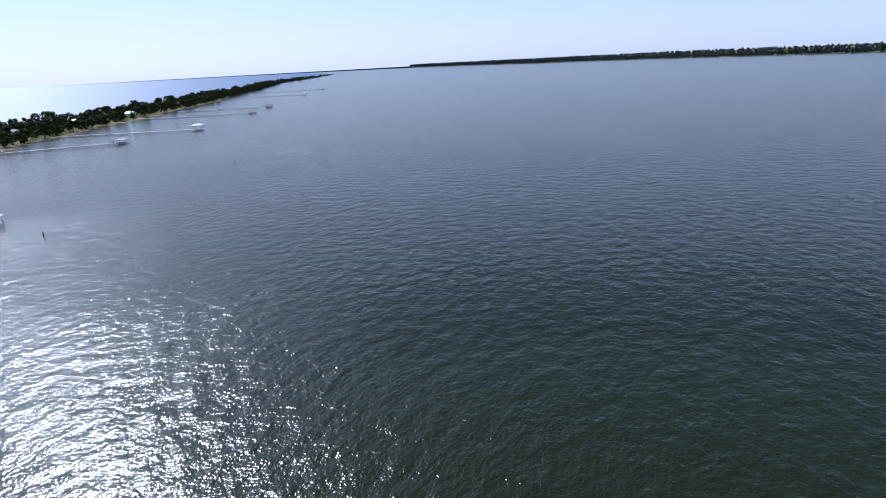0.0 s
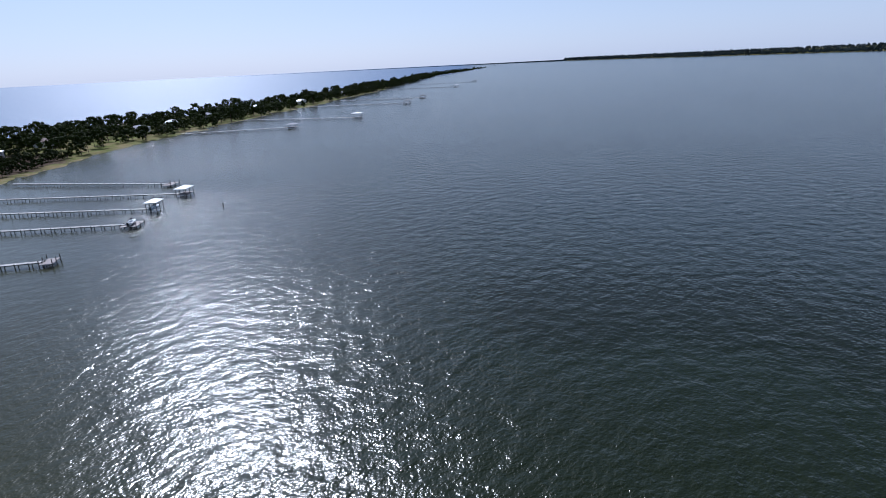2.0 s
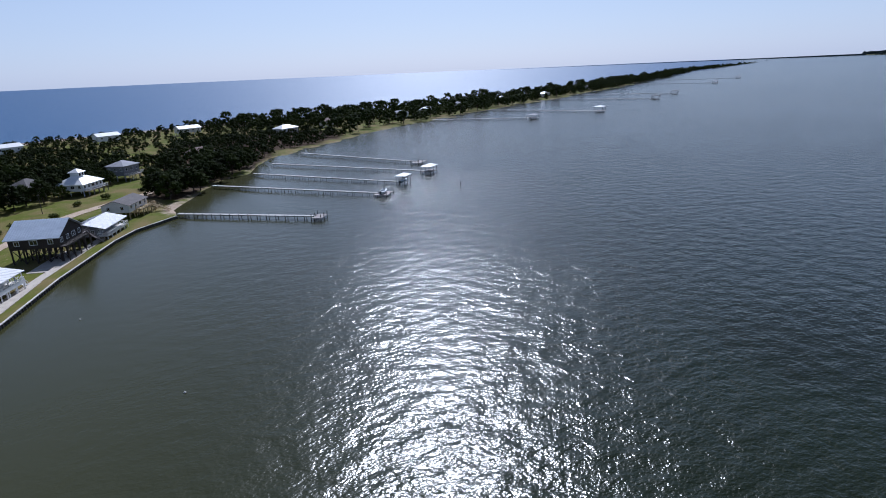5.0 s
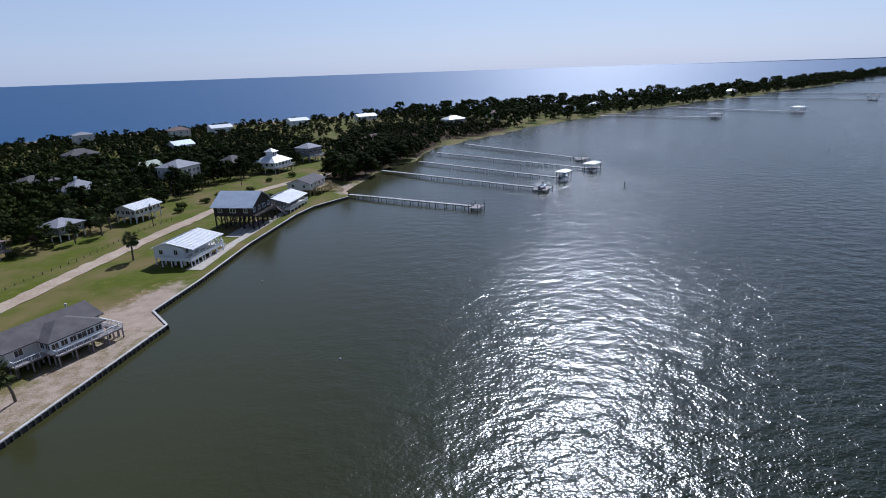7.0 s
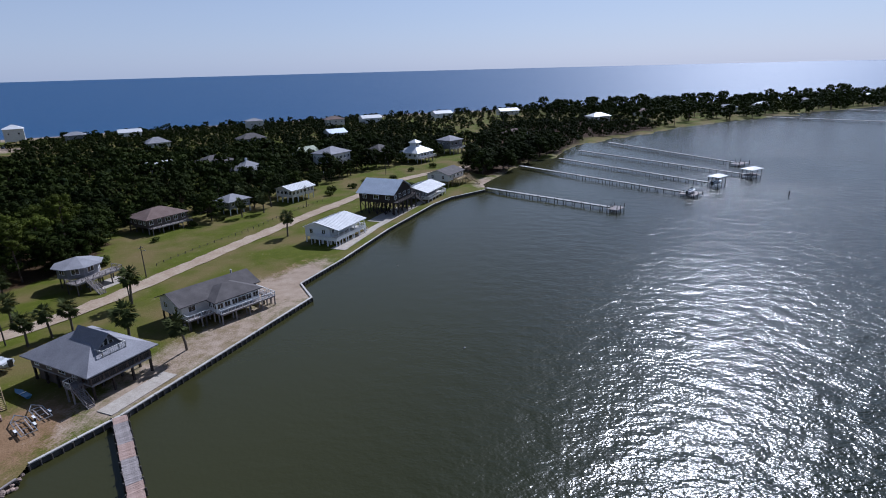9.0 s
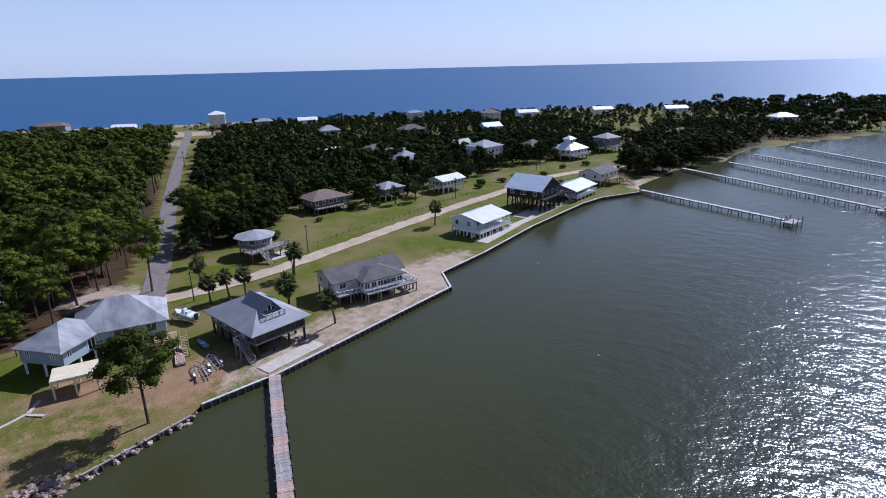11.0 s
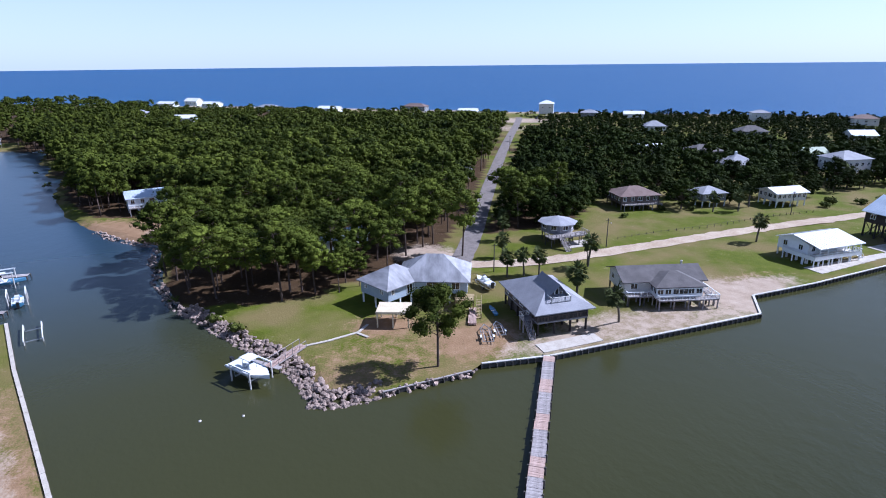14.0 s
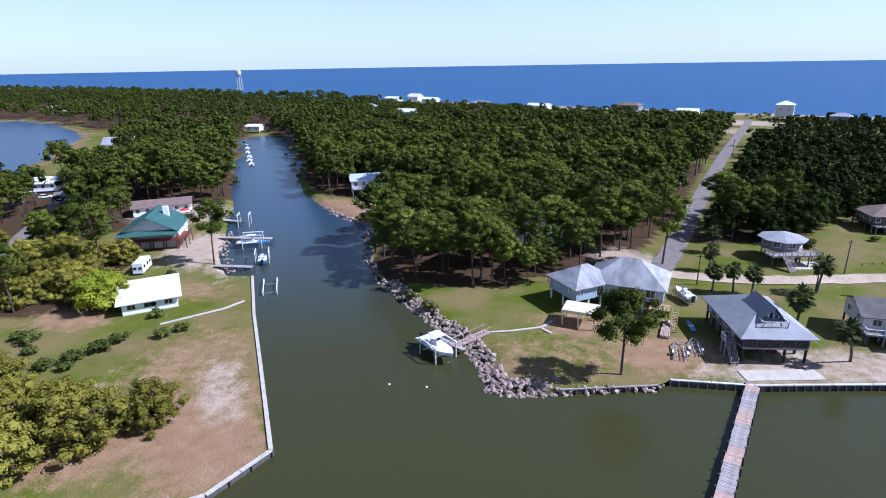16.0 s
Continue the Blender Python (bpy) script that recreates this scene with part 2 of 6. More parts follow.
STREAKROOF = material("streaked_pale_shingles", (0.15, 0.147, 0.158), (0.37, 0.36, 0.375), 0.16, 0.8, 0.0, fine=3, stretch=(1.6, 0.6, 1))
DARKROOF = material("dark_grey_shingles", (0.06, 0.053, 0.052), (0.118, 0.104, 0.102), 0.5, 0.9, 0.01, fine=14)
BROWNROOF = material("brown_shingles", (0.116, 0.073, 0.061), (0.188, 0.131, 0.112), 0.5, 0.9, 0.01, fine=14)
GREENROOF = material("green_metal_roof", (0.03, 0.085, 0.075), (0.06, 0.135, 0.118), 0.5, 0.45, metal=0.1)
LIMEROOF = material("pale_green_roof", (0.146, 0.182, 0.103), (0.219, 0.255, 0.158), 0.5, 0.6)
PALEDECK = material("pale_cream_timber", (0.52, 0.43, 0.28), (0.66, 0.57, 0.41), 1.0, 0.8, spread=0.1)
CREAM = material("cream_siding", (0.58, 0.55, 0.50), (0.70, 0.67, 0.62), 0.7, 0.75)
PALEBLUE = material("pale_blue_siding", (0.268, 0.322, 0.377), (0.340, 0.395, 0.444), 0.7, 0.7)
GREYWALL = material("grey_siding", (0.182, 0.176, 0.188), (0.255, 0.249, 0.261), 0.7, 0.75)
BROWNWALL = material("brown_siding", (0.079, 0.061, 0.052), (0.134, 0.106, 0.091), 0.7, 0.8)
BLUEWALL = material("blue_siding", (0.036, 0.055, 0.134), (0.061, 0.085, 0.182), 0.7, 0.7)
PANE = material("window_glass", (0.010, 0.011, 0.014), (0.018, 0.021, 0.026), 0.6, 0.05, spec=0.9)
SCREEN = material("porch_screen", (0.018, 0.018, 0.020), (0.033, 0.033, 0.036), 1.0, 0.7)
GEL = material("white_gelcoat", (0.592, 0.600, 0.616), (0.672, 0.680, 0.688), 1.0, 0.25)
BLUEGEL = material("blue_gelcoat", (0.061, 0.164, 0.274), (0.085, 0.207, 0.328), 1.0, 0.25)
DARKPLASTIC = material("dark_plastic", (0.012, 0.012, 0.014), (0.024, 0.024, 0.027), 1.0, 0.4)
ALU = material("aluminium", (0.400, 0.408, 0.424), (0.528, 0.536, 0.552), 2.0, 0.4, metal=0.8)
RED = material("red_paint", (0.360, 0.024, 0.032), (0.464, 0.040, 0.048), 1.0, 0.5)
YELLOWPAINT = material("yellow_plastic", (0.520, 0.360, 0.024), (0.624, 0.448, 0.040), 1.0, 0.5)


# ---- mesh helpers ----
class Geo:
    """Gathers vertices and faces of one mesh."""

    def __init__(self):
        self.v, self.f = [], []

    def add(self, vs, fs):
        k = len(self.v)
        self.v += [tuple(p) for p in vs]
        self.f += [tuple(k + i for i in q) for q in fs]
        return self

    def hull(self, low, top):
        """A solid between two rings of the same number of points, with both ends closed."""
        k = len(low)
        fs = [tuple(range(k - 1, -1, -1)), tuple(range(k, 2 * k))]
        fs += [(i, (i + 1) % k, k + (i + 1) % k, k + i) for i in range(k)]
        return self.add(list(low) + list(top), fs)

    def box(self, x0, x1, y0, y1, z0, z1):
        ring = [(x0, y0), (x1, y0), (x1, y1), (x0, y1)]
        return self.hull([(a, b, z0) for a, b in ring], [(a, b, z1) for a, b in ring])

    def beam(self, p, q, w, h=0):
        """A bar from p to q, w wide and h high."""
        p, q, h = Vector(p), Vector(q), h or w
        d = (q - p).normalized()
        s = d.cross(Vector((0, 0, 1)))
        s = s.normalized() if s.length > 1e-3 else Vector((1, 0, 0))
        u = s.cross(d)
        ring = [s * (-w / 2) - u * (h / 2), s * (w / 2) - u * (h / 2), s * (w / 2) + u * (h / 2), s * (-w / 2) + u * (h / 2)]
        return self.hull([p + c for c in ring], [q + c for c in ring])

    def tube(self, p, q, r0, r1, n=7):
        p, q = Vector(p), Vector(q)
        d = (q - p).normalized()
        s = d.cross(Vector((0.3, 0.2, 1) if abs(d.z) < 0.95 else (1, 0, 0))).normalized()
        u = d.cross(s)
        ring = [s * math.cos(a) + u * math.sin(a) for a in (2 * math.pi * i / n for i in range(n))]
        return self.hull([p + c * r0 for c in ring], [q + c * r1 for c in ring])

    def slab(self, pts, thick):
        """A sheet of any slope with a thickness measured straight down."""
        return self.hull([(x, y, z - thick) for x, y, z in pts], pts)

    def profiled(self, a, b, c, d, count, rise, width, thick):
        """One sheet a-b-c-d with count ridges (or, with a negative rise, grooves) that run from the edge a-b to d-c."""
        a, b, c, d = map(Vector, (a, b, c, d))
        ts = [(0.0, 0.0)]
        half = width / 2 / (b - a).length
        for i in range(1, count):
            t = i / count
            ts += [(t - half, 0.0), (t - half * .6, rise), (t + half * .6, rise), (t + half, 0.0)]
        ts.append((1.0, 0.0))
        k = len(ts)
        up = Vector((0, 0, 1))
        top = [a.lerp(b, t) + up * z for t, z in ts] + [d.lerp(c, t) + up * z for t, z in ts]
        low = [p - up * thick for p in (a, b, c, d)]
        fs = [(i, i + 1, k + i + 1, k + i) for i in range(k - 1)]
        n = 2 * k
        fs += [(n + 3, n + 2, n + 1, n), tuple([n, n + 1] + list(range(k - 1, -1, -1))), tuple([n + 2, n + 3] + list(range(k, 2 * k))), (n + 1, n + 2, 2 * k - 1, k - 1), (n + 3, n, 0, k)]
        return self.add(top + low, fs)

    def mesh(self, name, mat, smooth=False):
        me = bpy.data.meshes.new(name)
        seen, where, vs = {}, [], []
        for p in self.v:
            key = (round(p[0], 3), round(p[1], 3), round(p[2], 3))
            if key not in seen:
                seen[key] = len(vs)
                vs.append(p)
            where.append(seen[key])
        fs = [[where[i] for i in f] for f in self.f]
        me.from_pydata(vs, [], [f for f in fs if len(set(f)) == len(f)])
        me.materials.append(mat)
        if smooth:
            me.shade_smooth()
        return me


def part(name, geo, mat, parent, label="", smooth=False):
    """Links a mesh as one object under a thing or a part."""
    me = geo.mesh(name, mat, smooth) if isinstance(geo, Geo) else geo
    ob = new(name, me)
    ob.parent = parent
    return tagged(ob, label) if label else ob


def thing(name, label, category, m=None, group="", kind=""):
    ob = tagged(new(name), label, category, group, kind)
    ob.matrix_basis = m or Matrix()
    return ob


def inside(x, y, poly):
    """Whether points lie in a polygon; x, y arrays."""
    x, y = np.asarray(x, float), np.asarray(y, float)
    hit = np.zeros(x.shape, bool)
    for (x0, y0), (x1, y1) in zip(poly, poly[1:] + poly[:1]):
        if y0 != y1:
            hit ^= ((y0 > y) != (y1 > y)) & (x < (x1 - x0) * (y - y0) / (y1 - y0) + x0)
    return hit


def line_distance(x, y, pts):
    """The distance of points to an open line."""
    best = np.full(np.shape(x), 1e9)
    for (x0, y0), (x1, y1) in zip(pts, pts[1:]):
        dx, dy = x1 - x0, y1 - y0
        t = np.clip(((x - x0) * dx + (y - y0) * dy) / (dx * dx + dy * dy + 1e-9), 0, 1)
        best = np.minimum(best, np.hypot(x - x0 - t * dx, y - y0 - t * dy))
    return best


def soften(pts, rounds=2):
    """Cuts the corners of an open line, with its ends kept."""
    for _ in range(rounds):
        out = [pts[0]]
        for a, b in zip(pts, pts[1:]):
            out += [(a[0] * .75 + b[0] * .25, a[1] * .75 + b[1] * .25), (a[0] * .25 + b[0] * .75, a[1] * .25 + b[1] * .75)]
        pts = out + [pts[-1]]
    return pts


def wander(pts, size, step):
    """A natural shore: short steps with some noise to the side."""
    out = []
    for a, b in zip(pts, pts[1:]):
        k = max(1, int(math.dist(a, b) / step))
        for i in range(k):
            x, y = a[0] + (b[0] - a[0]) * i / k, a[1] + (b[1] - a[1]) * i / k
            w = Vector((x / (step * 3), y / (step * 3), 0))
            out.append((x + size * noise.noise(w), y + size * noise.noise(w + Vector((9, 5, 2)))))
    return out + [pts[-1]]


# ---- the plan of the shores ----
WEST = [(-52, 45), (-75, 50), (-130, 80), (-190, 170), (-219, 285), (-242, 359), (-285, 454), (-408, 574), (-520, 600), (-900, 800), (-1800, 1300), (-3000, 2000)]
GULF = [(-3000, 2900), (-1800, 2050), (-900, 1450), (-300, 1020), (7, 786), (194, 622), (362, 490), (532, 341), (640, 235), (700, 130), (790, -30), (990, -260), (1250, -500), (1640, -830), (2200, -1230), (2540, -1640), (3120, -2330)]
SPIT = [(3100, -2400), (2500, -1780), (2010, -1250), (1430, -810), (1000, -455), (840, -310), (720, -208), (606, -108), (529, -36), (467, 4), (430, 17), (391, 47), (344, 57), (306, 62), (276, 75), (245, 75), (228, 77)]
WALL = [(216, 73), (199, 81.5), (186, 83.5), (151, 84), (121, 82.2), (102, 82.2), (95.5, 74.7), (47.5, 75.5), (35.3, 77.5)]
OLDWALL = [(33, 76.2), (17.5, 75.4)]
ROCKS = [(14.5, 75.3), (7.2, 76), (6.4, 83), (3.5, 92), (-3, 102), (-10, 115)]
CANAL_E = [(-12, 119), (-17, 129), (-21, 142), (-22.5, 156), (-22, 172), (-32, 182), (-45, 198), (-57, 221), (-70, 264), (-88, 320), (-104, 375), (-114, 412)]
CANAL_W = [(-131, 421), (-135, 389), (-114, 337), (-107, 297), (-88, 238), (-73, 198), (-65, 163), (-55, 136), (-52, 131)]
LOTWALL = [(-46, 127), (-38.7, 105), (-31, 84), (-23, 62), (-28.5, 54), (-46, 46)]

west, gulf, spit = wander(soften(WEST), 5, 14), wander(soften(GULF), 8, 40), wander(soften(SPIT), 4, 12)
canal_e, canal_w = wander(soften(CANAL_E), 2.0, 4), wander(soften(CANAL_W), 2.0, 4)
SHORE = west + gulf + spit + WALL + OLDWALL + ROCKS + canal_e + canal_w + LOTWALL
HARD = [WALL, OLDWALL, LOTWALL]
DIRTROAD = soften([(47, 128), (55, 122.5), (72, 118.5), (94, 119), (143, 120), (187, 118.5), (226, 118), (249, 109), (279, 95), (300, 92), (330, 96)])
PAVED = soften([(50, 124), (61, 141), (86, 186), (121, 248), (171, 334), (241, 449), (254, 474)])
PARKROAD = soften([(-96, 92), (-104, 116), (-122, 150), (-140, 200), (-160, 235)])


def points_between(x0, x1, y0, y1, step):
    gx, gy = np.meshgrid(np.arange(x0, x1, step), np.arange(y0, y1, step))
    return gx.ravel(), gy.ravel()


def lift(x, y):
    """The height of the land: level, with soft banks where no wall holds it, and dunes near the gulf."""
    soft = np.minimum.reduce([line_distance(x, y, s) for s in (west[::2], gulf, spit[::2], ROCKS, canal_e[::2], canal_w[::2])])
    z = GROUND * np.clip((soft + 0.4) / 4.5, 0, 1) - 0.12
    n = np.array([noise.noise(Vector((a / 14, b / 14, 0))) + 0.4 * noise.noise(Vector((a / 4, b / 4, 3))) for a, b in zip(x, y)])
    hard = np.minimum.reduce([line_distance(x, y, s) for s in HARD])
    return z + 0.12 + n * 0.12 * np.clip(np.minimum(soft, hard) / 12, 0, 1)


def build_land():
    xs, ys = [], []
    for box in ((-110, 260, 44, 270, 2.6), (-330, 700, -60, 820, 14), (-1200, 2600, -1800, 1600, 45), (-3000, -1200, 600, 2900, 150)):
        x, y = points_between(*box)
        ok = inside(x, y, SHORE)
        if xs:
            b = [(-110, 260, 44, 270), (-330, 700, -60, 820), (-1200, 2600, -1800, 1600)][:len(xs)]
            for p in b:
                ok &= ~((x > p[0]) & (x < p[1]) & (y > p[2]) & (y < p[3]))
        rim = SHORE + SHORE[:1]
        near = line_distance(x[ok], y[ok], rim)
        xs.append(x[ok][near > box[4] * 0.35])
        ys.append(y[ok][near > box[4] * 0.35])
    x, y = np.concatenate(xs), np.concatenate(ys)
    k = len(SHORE)
    verts = [Vector(p) for p in SHORE] + [Vector(p) for p in zip(x, y)]
    from mathutils.geometry import delaunay_2d_cdt
    vo, _, fo, *_ = delaunay_2d_cdt(verts, [(i, (i + 1) % k) for i in range(k)], [], 1, 1e-4)
    px, py = np.array([v.x for v in vo]), np.array([v.y for v in vo])
    z = lift(px, py)
    hard = np.minimum.reduce([line_distance(px, py, s) for s in HARD])
    z = np.where(hard < 0.2, GROUND, z)
    me = bpy.data.meshes.new("ground")
    me.from_pydata(list(zip(px, py, z)), [], [f for f in fo])
    # covers: sand, forest floor, dirt
    def blob(cx, cy, rx, ry, turn=0):
        a, c, s = radians(turn), math.cos(radians(turn)), math.sin(radians(turn))
        u, v = (px - cx) * c + (py - cy) * s, -(px - cx) * s + (py - cy) * c
        return np.clip(1.6 - np.hypot(u / rx, v / ry), 0, 1)
    beach = np.clip(1.5 - line_distance(px, py, gulf) / 28, 0, 1)
    sand = np.maximum.reduce([beach, blob(78, 80, 26, 5, -4) * .74, blob(98, 84, 9, 9), blob(108, 87, 10, 3), blob(54, 79.5, 12, 4) * .8, blob(232, 78, 10, 4, 10), blob(62, 82, 12, 5) * .66,
                              blob(46, 134, 7, 9, 20), blob(-55, 142, 6, 13, 15), blob(-66, 150, 9, 14, 10), blob(-35, 77, 3.0, 9, 20) * .7, blob(-90, 190, 14, 12), blob(-20, 186, 7, 4, -40) * .8,
                              np.clip(1.25 - line_distance(px, py, spit[60:]) / 7, 0, 1) * .45, blob(235, 455, 40, 18, -35), blob(205, 400, 12, 20, -30) * .7, blob(120, 540, 40, 12, -38)])
    dirt = np.maximum.reduce([blob(-33, 66, 8, 13, 20), blob(-50, 64, 12, 8) * .8, blob(24, 98, 6, 5) * .9, blob(38, 86, 9, 7) * .85, blob(-60, 118, 14, 6) * .55, blob(-76, 104, 8, 5) * .8,
                              blob(20, 86, 16, 9) * .5, blob(-34, 190, 22, 13, -40), blob(-40, 78, 12, 22, 18) * .6, blob(98, 90, 22, 5) * .45, np.clip(1.3 - line_distance(px, py, west[6:60]) / 12, 0, 1) * .8])
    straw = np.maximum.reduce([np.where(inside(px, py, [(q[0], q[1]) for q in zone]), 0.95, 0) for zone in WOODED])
    at = me.color_attributes.new("cover", 'FLOAT_COLOR', 'POINT')
    at.data.foreach_set("color", np.stack([sand, straw, dirt, np.ones(len(px))], 1).astype(np.float32).ravel())
    me.materials.append(LAND)
    ob = new("ground", me)
    return tagged(ob, "sandy coastal ground with lawns and pine straw", "ground", kind="structure")


# wooded zones of the plan
PINES = [(-20, 131), (-8, 121), (10, 117), (24, 124), (36, 127), (51, 139), (75, 176), (110, 238), (160, 328), (222, 432), (150, 540), (60, 600), (-60, 640), (-150, 560), (-130, 440), (-96, 375), (-72, 296), (-60, 246), (-46, 216), (-24, 205), (-14, 180), (-18, 150)]
OAKS = [(68, 148), (92, 147), (112, 158), (122, 185), (150, 195), (160, 250), (235, 395), (190, 345), (130, 240), (92, 180)]
VILLAGE = [(112, 168), (138, 146), (170, 146), (205, 142), (250, 138), (330, 122), (380, 130), (520, 300), (330, 470), (262, 452), (160, 245), (125, 192)]
WESTWOOD = [(-70, 110), (-82, 140), (-110, 150), (-80, 215), (-115, 320), (-140, 400), (-150, 440), (-235, 430), (-205, 360), (-170, 290), (-168, 200), (-120, 95)]
FARWEST = [(-150, 470), (-290, 480), (-420, 600), (-560, 640), (-900, 840), (-1500, 1180), (-1500, 1700), (-900, 1380), (-320, 960), (-60, 740), (120, 600)]
GROVE = [(246, 80), (300, 70), (340, 64), (400, 58), (430, 30), (480, 14), (540, 60), (470, 150), (380, 130), (320, 110), (300, 103), (262, 106)]
SPITWOOD = [(480, 10), (532, -26), (610, -98), (725, -200), (845, -300), (1005, -445), (1435, -795), (2010, -1235), (3080, -2350), (3080, -2320), (2480, -1600), (2150, -1230), (1600, -830), (1230, -510), (960, -270), (770, -55), (690, 90), (600, 180), (540, 60)]
GROVE2 = [(430, 150), (480, 60), (560, 70), (640, 70), (680, 125), (600, 235), (500, 330), (400, 220)]
WOODED = [PINES, OAKS, WESTWOOD, GROVE, FARWEST]


# ---- water ----
def sea_level(r):
    return TIDE + 28.5 * max(0.0, (r - 900) / 4000) ** 2


def build_water():
    """One sheet round the camera's place that reaches the horizon, rising a little far out as the sea's rim is higher than a plane of this reach shows it."""
    rings = [0] + list(np.geomspace(30, 4900, 46))
    n = 160
    vs, fs = [(0, 0, TIDE)], []
    for r in rings[1:]:
        z = sea_level(r)
        vs += [(r * math.sin(2 * math.pi * i / n), r * math.cos(2 * math.pi * i / n), z) for i in range(n)]
    fs += [(0, 1 + (i + 1) % n, 1 + i) for i in range(n)]
    for k in range(len(rings) - 2):
        a, b = 1 + k * n, 1 + (k + 1) * n
        fs += [(a + i, a + (i + 1) % n, b + (i + 1) % n, b + i) for i in range(n)]
    me = bpy.data.meshes.new("water")
    me.from_pydata(vs, [], fs)
    me.shade_smooth()
    px, py = np.array([v[0] for v in vs]), np.array([v[1] for v in vs])
    side = [(-5000, 2700), (-1800, 1600), (-300, 800), (194, 450), (600, 100), (1500, -780), (2600, -1800), (4900, -3500), (9000, 0), (9000, 9000), (-5000, 9000)]
    g = inside(px, py, side) * 1.0
    g += inside(px, py, [(-620, 190), (-215, 190), (-150, 420), (-260, 640), (-620, 640)]) * 0.5
    run = np.clip((py - 95) / 90, 0, 1) * ((px > -215) & (px < 10) & (py < 640) & (g == 0))
    g += 0.42 * run
    me.attributes.new("gulf", 'FLOAT', 'POINT').data.foreach_set("value", g.astype(np.float32))
    shoal = np.clip((py + 15) / 75, 0, 1)   # sand lies close under the water along the shore
    me.attributes.new("shoal", 'FLOAT', 'POINT').data.foreach_set("value", (shoal * shoal * (3 - 2 * shoal)).astype(np.float32))
    calm = 0.10 + 0.90 * np.clip((60 - py) / 70, 0, 1) ** 1.4   # the land shelters the water along the bulkheads
    calm[g > 0.9] = 1.2
    me.attributes.new("ripple", 'FLOAT', 'POINT').data.foreach_set("value", calm.astype(np.float32))
    me.materials.append(WATER)
    me.flip_normals()
    tagged(new("water", me), "calm greenish bay and blue gulf water with fine ripples", "water", kind="structure")


build_water()
build_land()


def ribbon(name, line, width, z, mat, label, category, uneven=0.25):
    """A road laid on the land, with ragged edges."""
    pts = []
    for a, b in zip(line, line[1:]):
        k = max(1, int(math.dist(a, b) / 2.5))
        pts += [(a[0] + (b[0] - a[0]) * i / k, a[1] + (b[1] - a[1]) * i / k) for i in range(k)]
    pts.append(line[-1])
    g = Geo()
    left, right = [], []
    for i, p in enumerate(pts):
        a, b = pts[max(0, i - 1)], pts[min(len(pts) - 1, i + 1)]
        d = Vector((b[0] - a[0], b[1] - a[1], 0)).normalized()
        s = Vector((-d.y, d.x, 0))
        for side, store in ((1, left), (-1, right)):
            w = width / 2 + uneven * noise.noise(Vector((p[0] / 3, p[1] / 3, side * 4)))
            store.append(Vector((p[0], p[1], z)) + s * w * side)
    k = len(pts)
    g.add(left + [(v.x, v.y, z + 0.05) for v in left] + right + [(v.x, v.y, z + 0.05) for v in right], [])
    for i in range(k - 1):
        g.f += [(k + i, k + i + 1, 3 * k + i + 1, 3 * k + i)[::-1], (i, i + 1, k + i + 1, k + i)[::-1], (2 * k + i, 2 * k + i + 1, 3 * k + i + 1, 3 * k + i)]
    return tagged(new(name, g.mesh(name, mat)), label, category, kind="structure")


ribbon("road", PAVED, 5.6, GROUND + 0.12, ASPHALT, "worn pale grey asphalt road to the beach", "road")
ribbon("road", DIRTROAD, 5.2, GROUND + 0.09, SANDROAD, "pale sandy dirt road along the shore lots", "road", 0.9)
ribbon("road", PARKROAD, 6.5, GROUND + 0.1, ASPHALT, "grey asphalt road beside the trees", "road")


# ---- bulkheads ----
def bulkhead(name, line, label, cap, sheet, pile, gap=1.25, top=GROUND + 0.18, caps=0.45):
    """A retaining wall: sheets down into the water, piles in front, a capping beam along the top."""
    wall = thing(name, label, "sea wall", kind="structure")
    me = Geo().tube((0, 0, -1.2), (0, 0, top - 0.12), 0.15, 0.14, 8).mesh("piling", pile)
    for a, b in zip(line, line[1:]):
        d = (Vector(b) - Vector(a)).normalized()
        out = Vector((-d.y, d.x))   # the water lies to this side
        p, q = Vector((*a, 0)), Vector((*b, 0))
        o3 = Vector((out.x, out.y, 0))
        part("sheet", Geo().beam(p + Vector((0, 0, 0.2)), q + Vector((0, 0, 0.2)), 0.16, 2.6), sheet, wall)
        k = max(1, round((q - p).length / 6))
        for i in range(k):
            u, v = p.lerp(q, i / k), p.lerp(q, (i + 1) / k - 0.02 / k)
            lift_z = Vector((0, 0, top))
            part("cap", Geo().beam(u + lift_z, v + lift_z, caps, 0.16), cap, wall)
        k = max(1, int((q - p).length / gap))
        for i in range(k + 1):
            ob = part("piling", me, pile, wall)
            ob.location = p.lerp(q, i / k) + o3 * 0.24
    return wall


bulkhead("bulkhead", WALL, "pale capped timber bulkhead with round piles", CAP, SHEET, PILE)
bulkhead("bulkhead", OLDWALL, "weathered grey timber bulkhead", WOODGREY, PILE, PILE, 2.4, GROUND + 0.05, 0.3)
bulkhead("bulkhead", LOTWALL, "pale concrete capped sea wall along the lot", CONCRETE, SHEET, PILE, 3.0, GROUND + 0.15, 0.6)


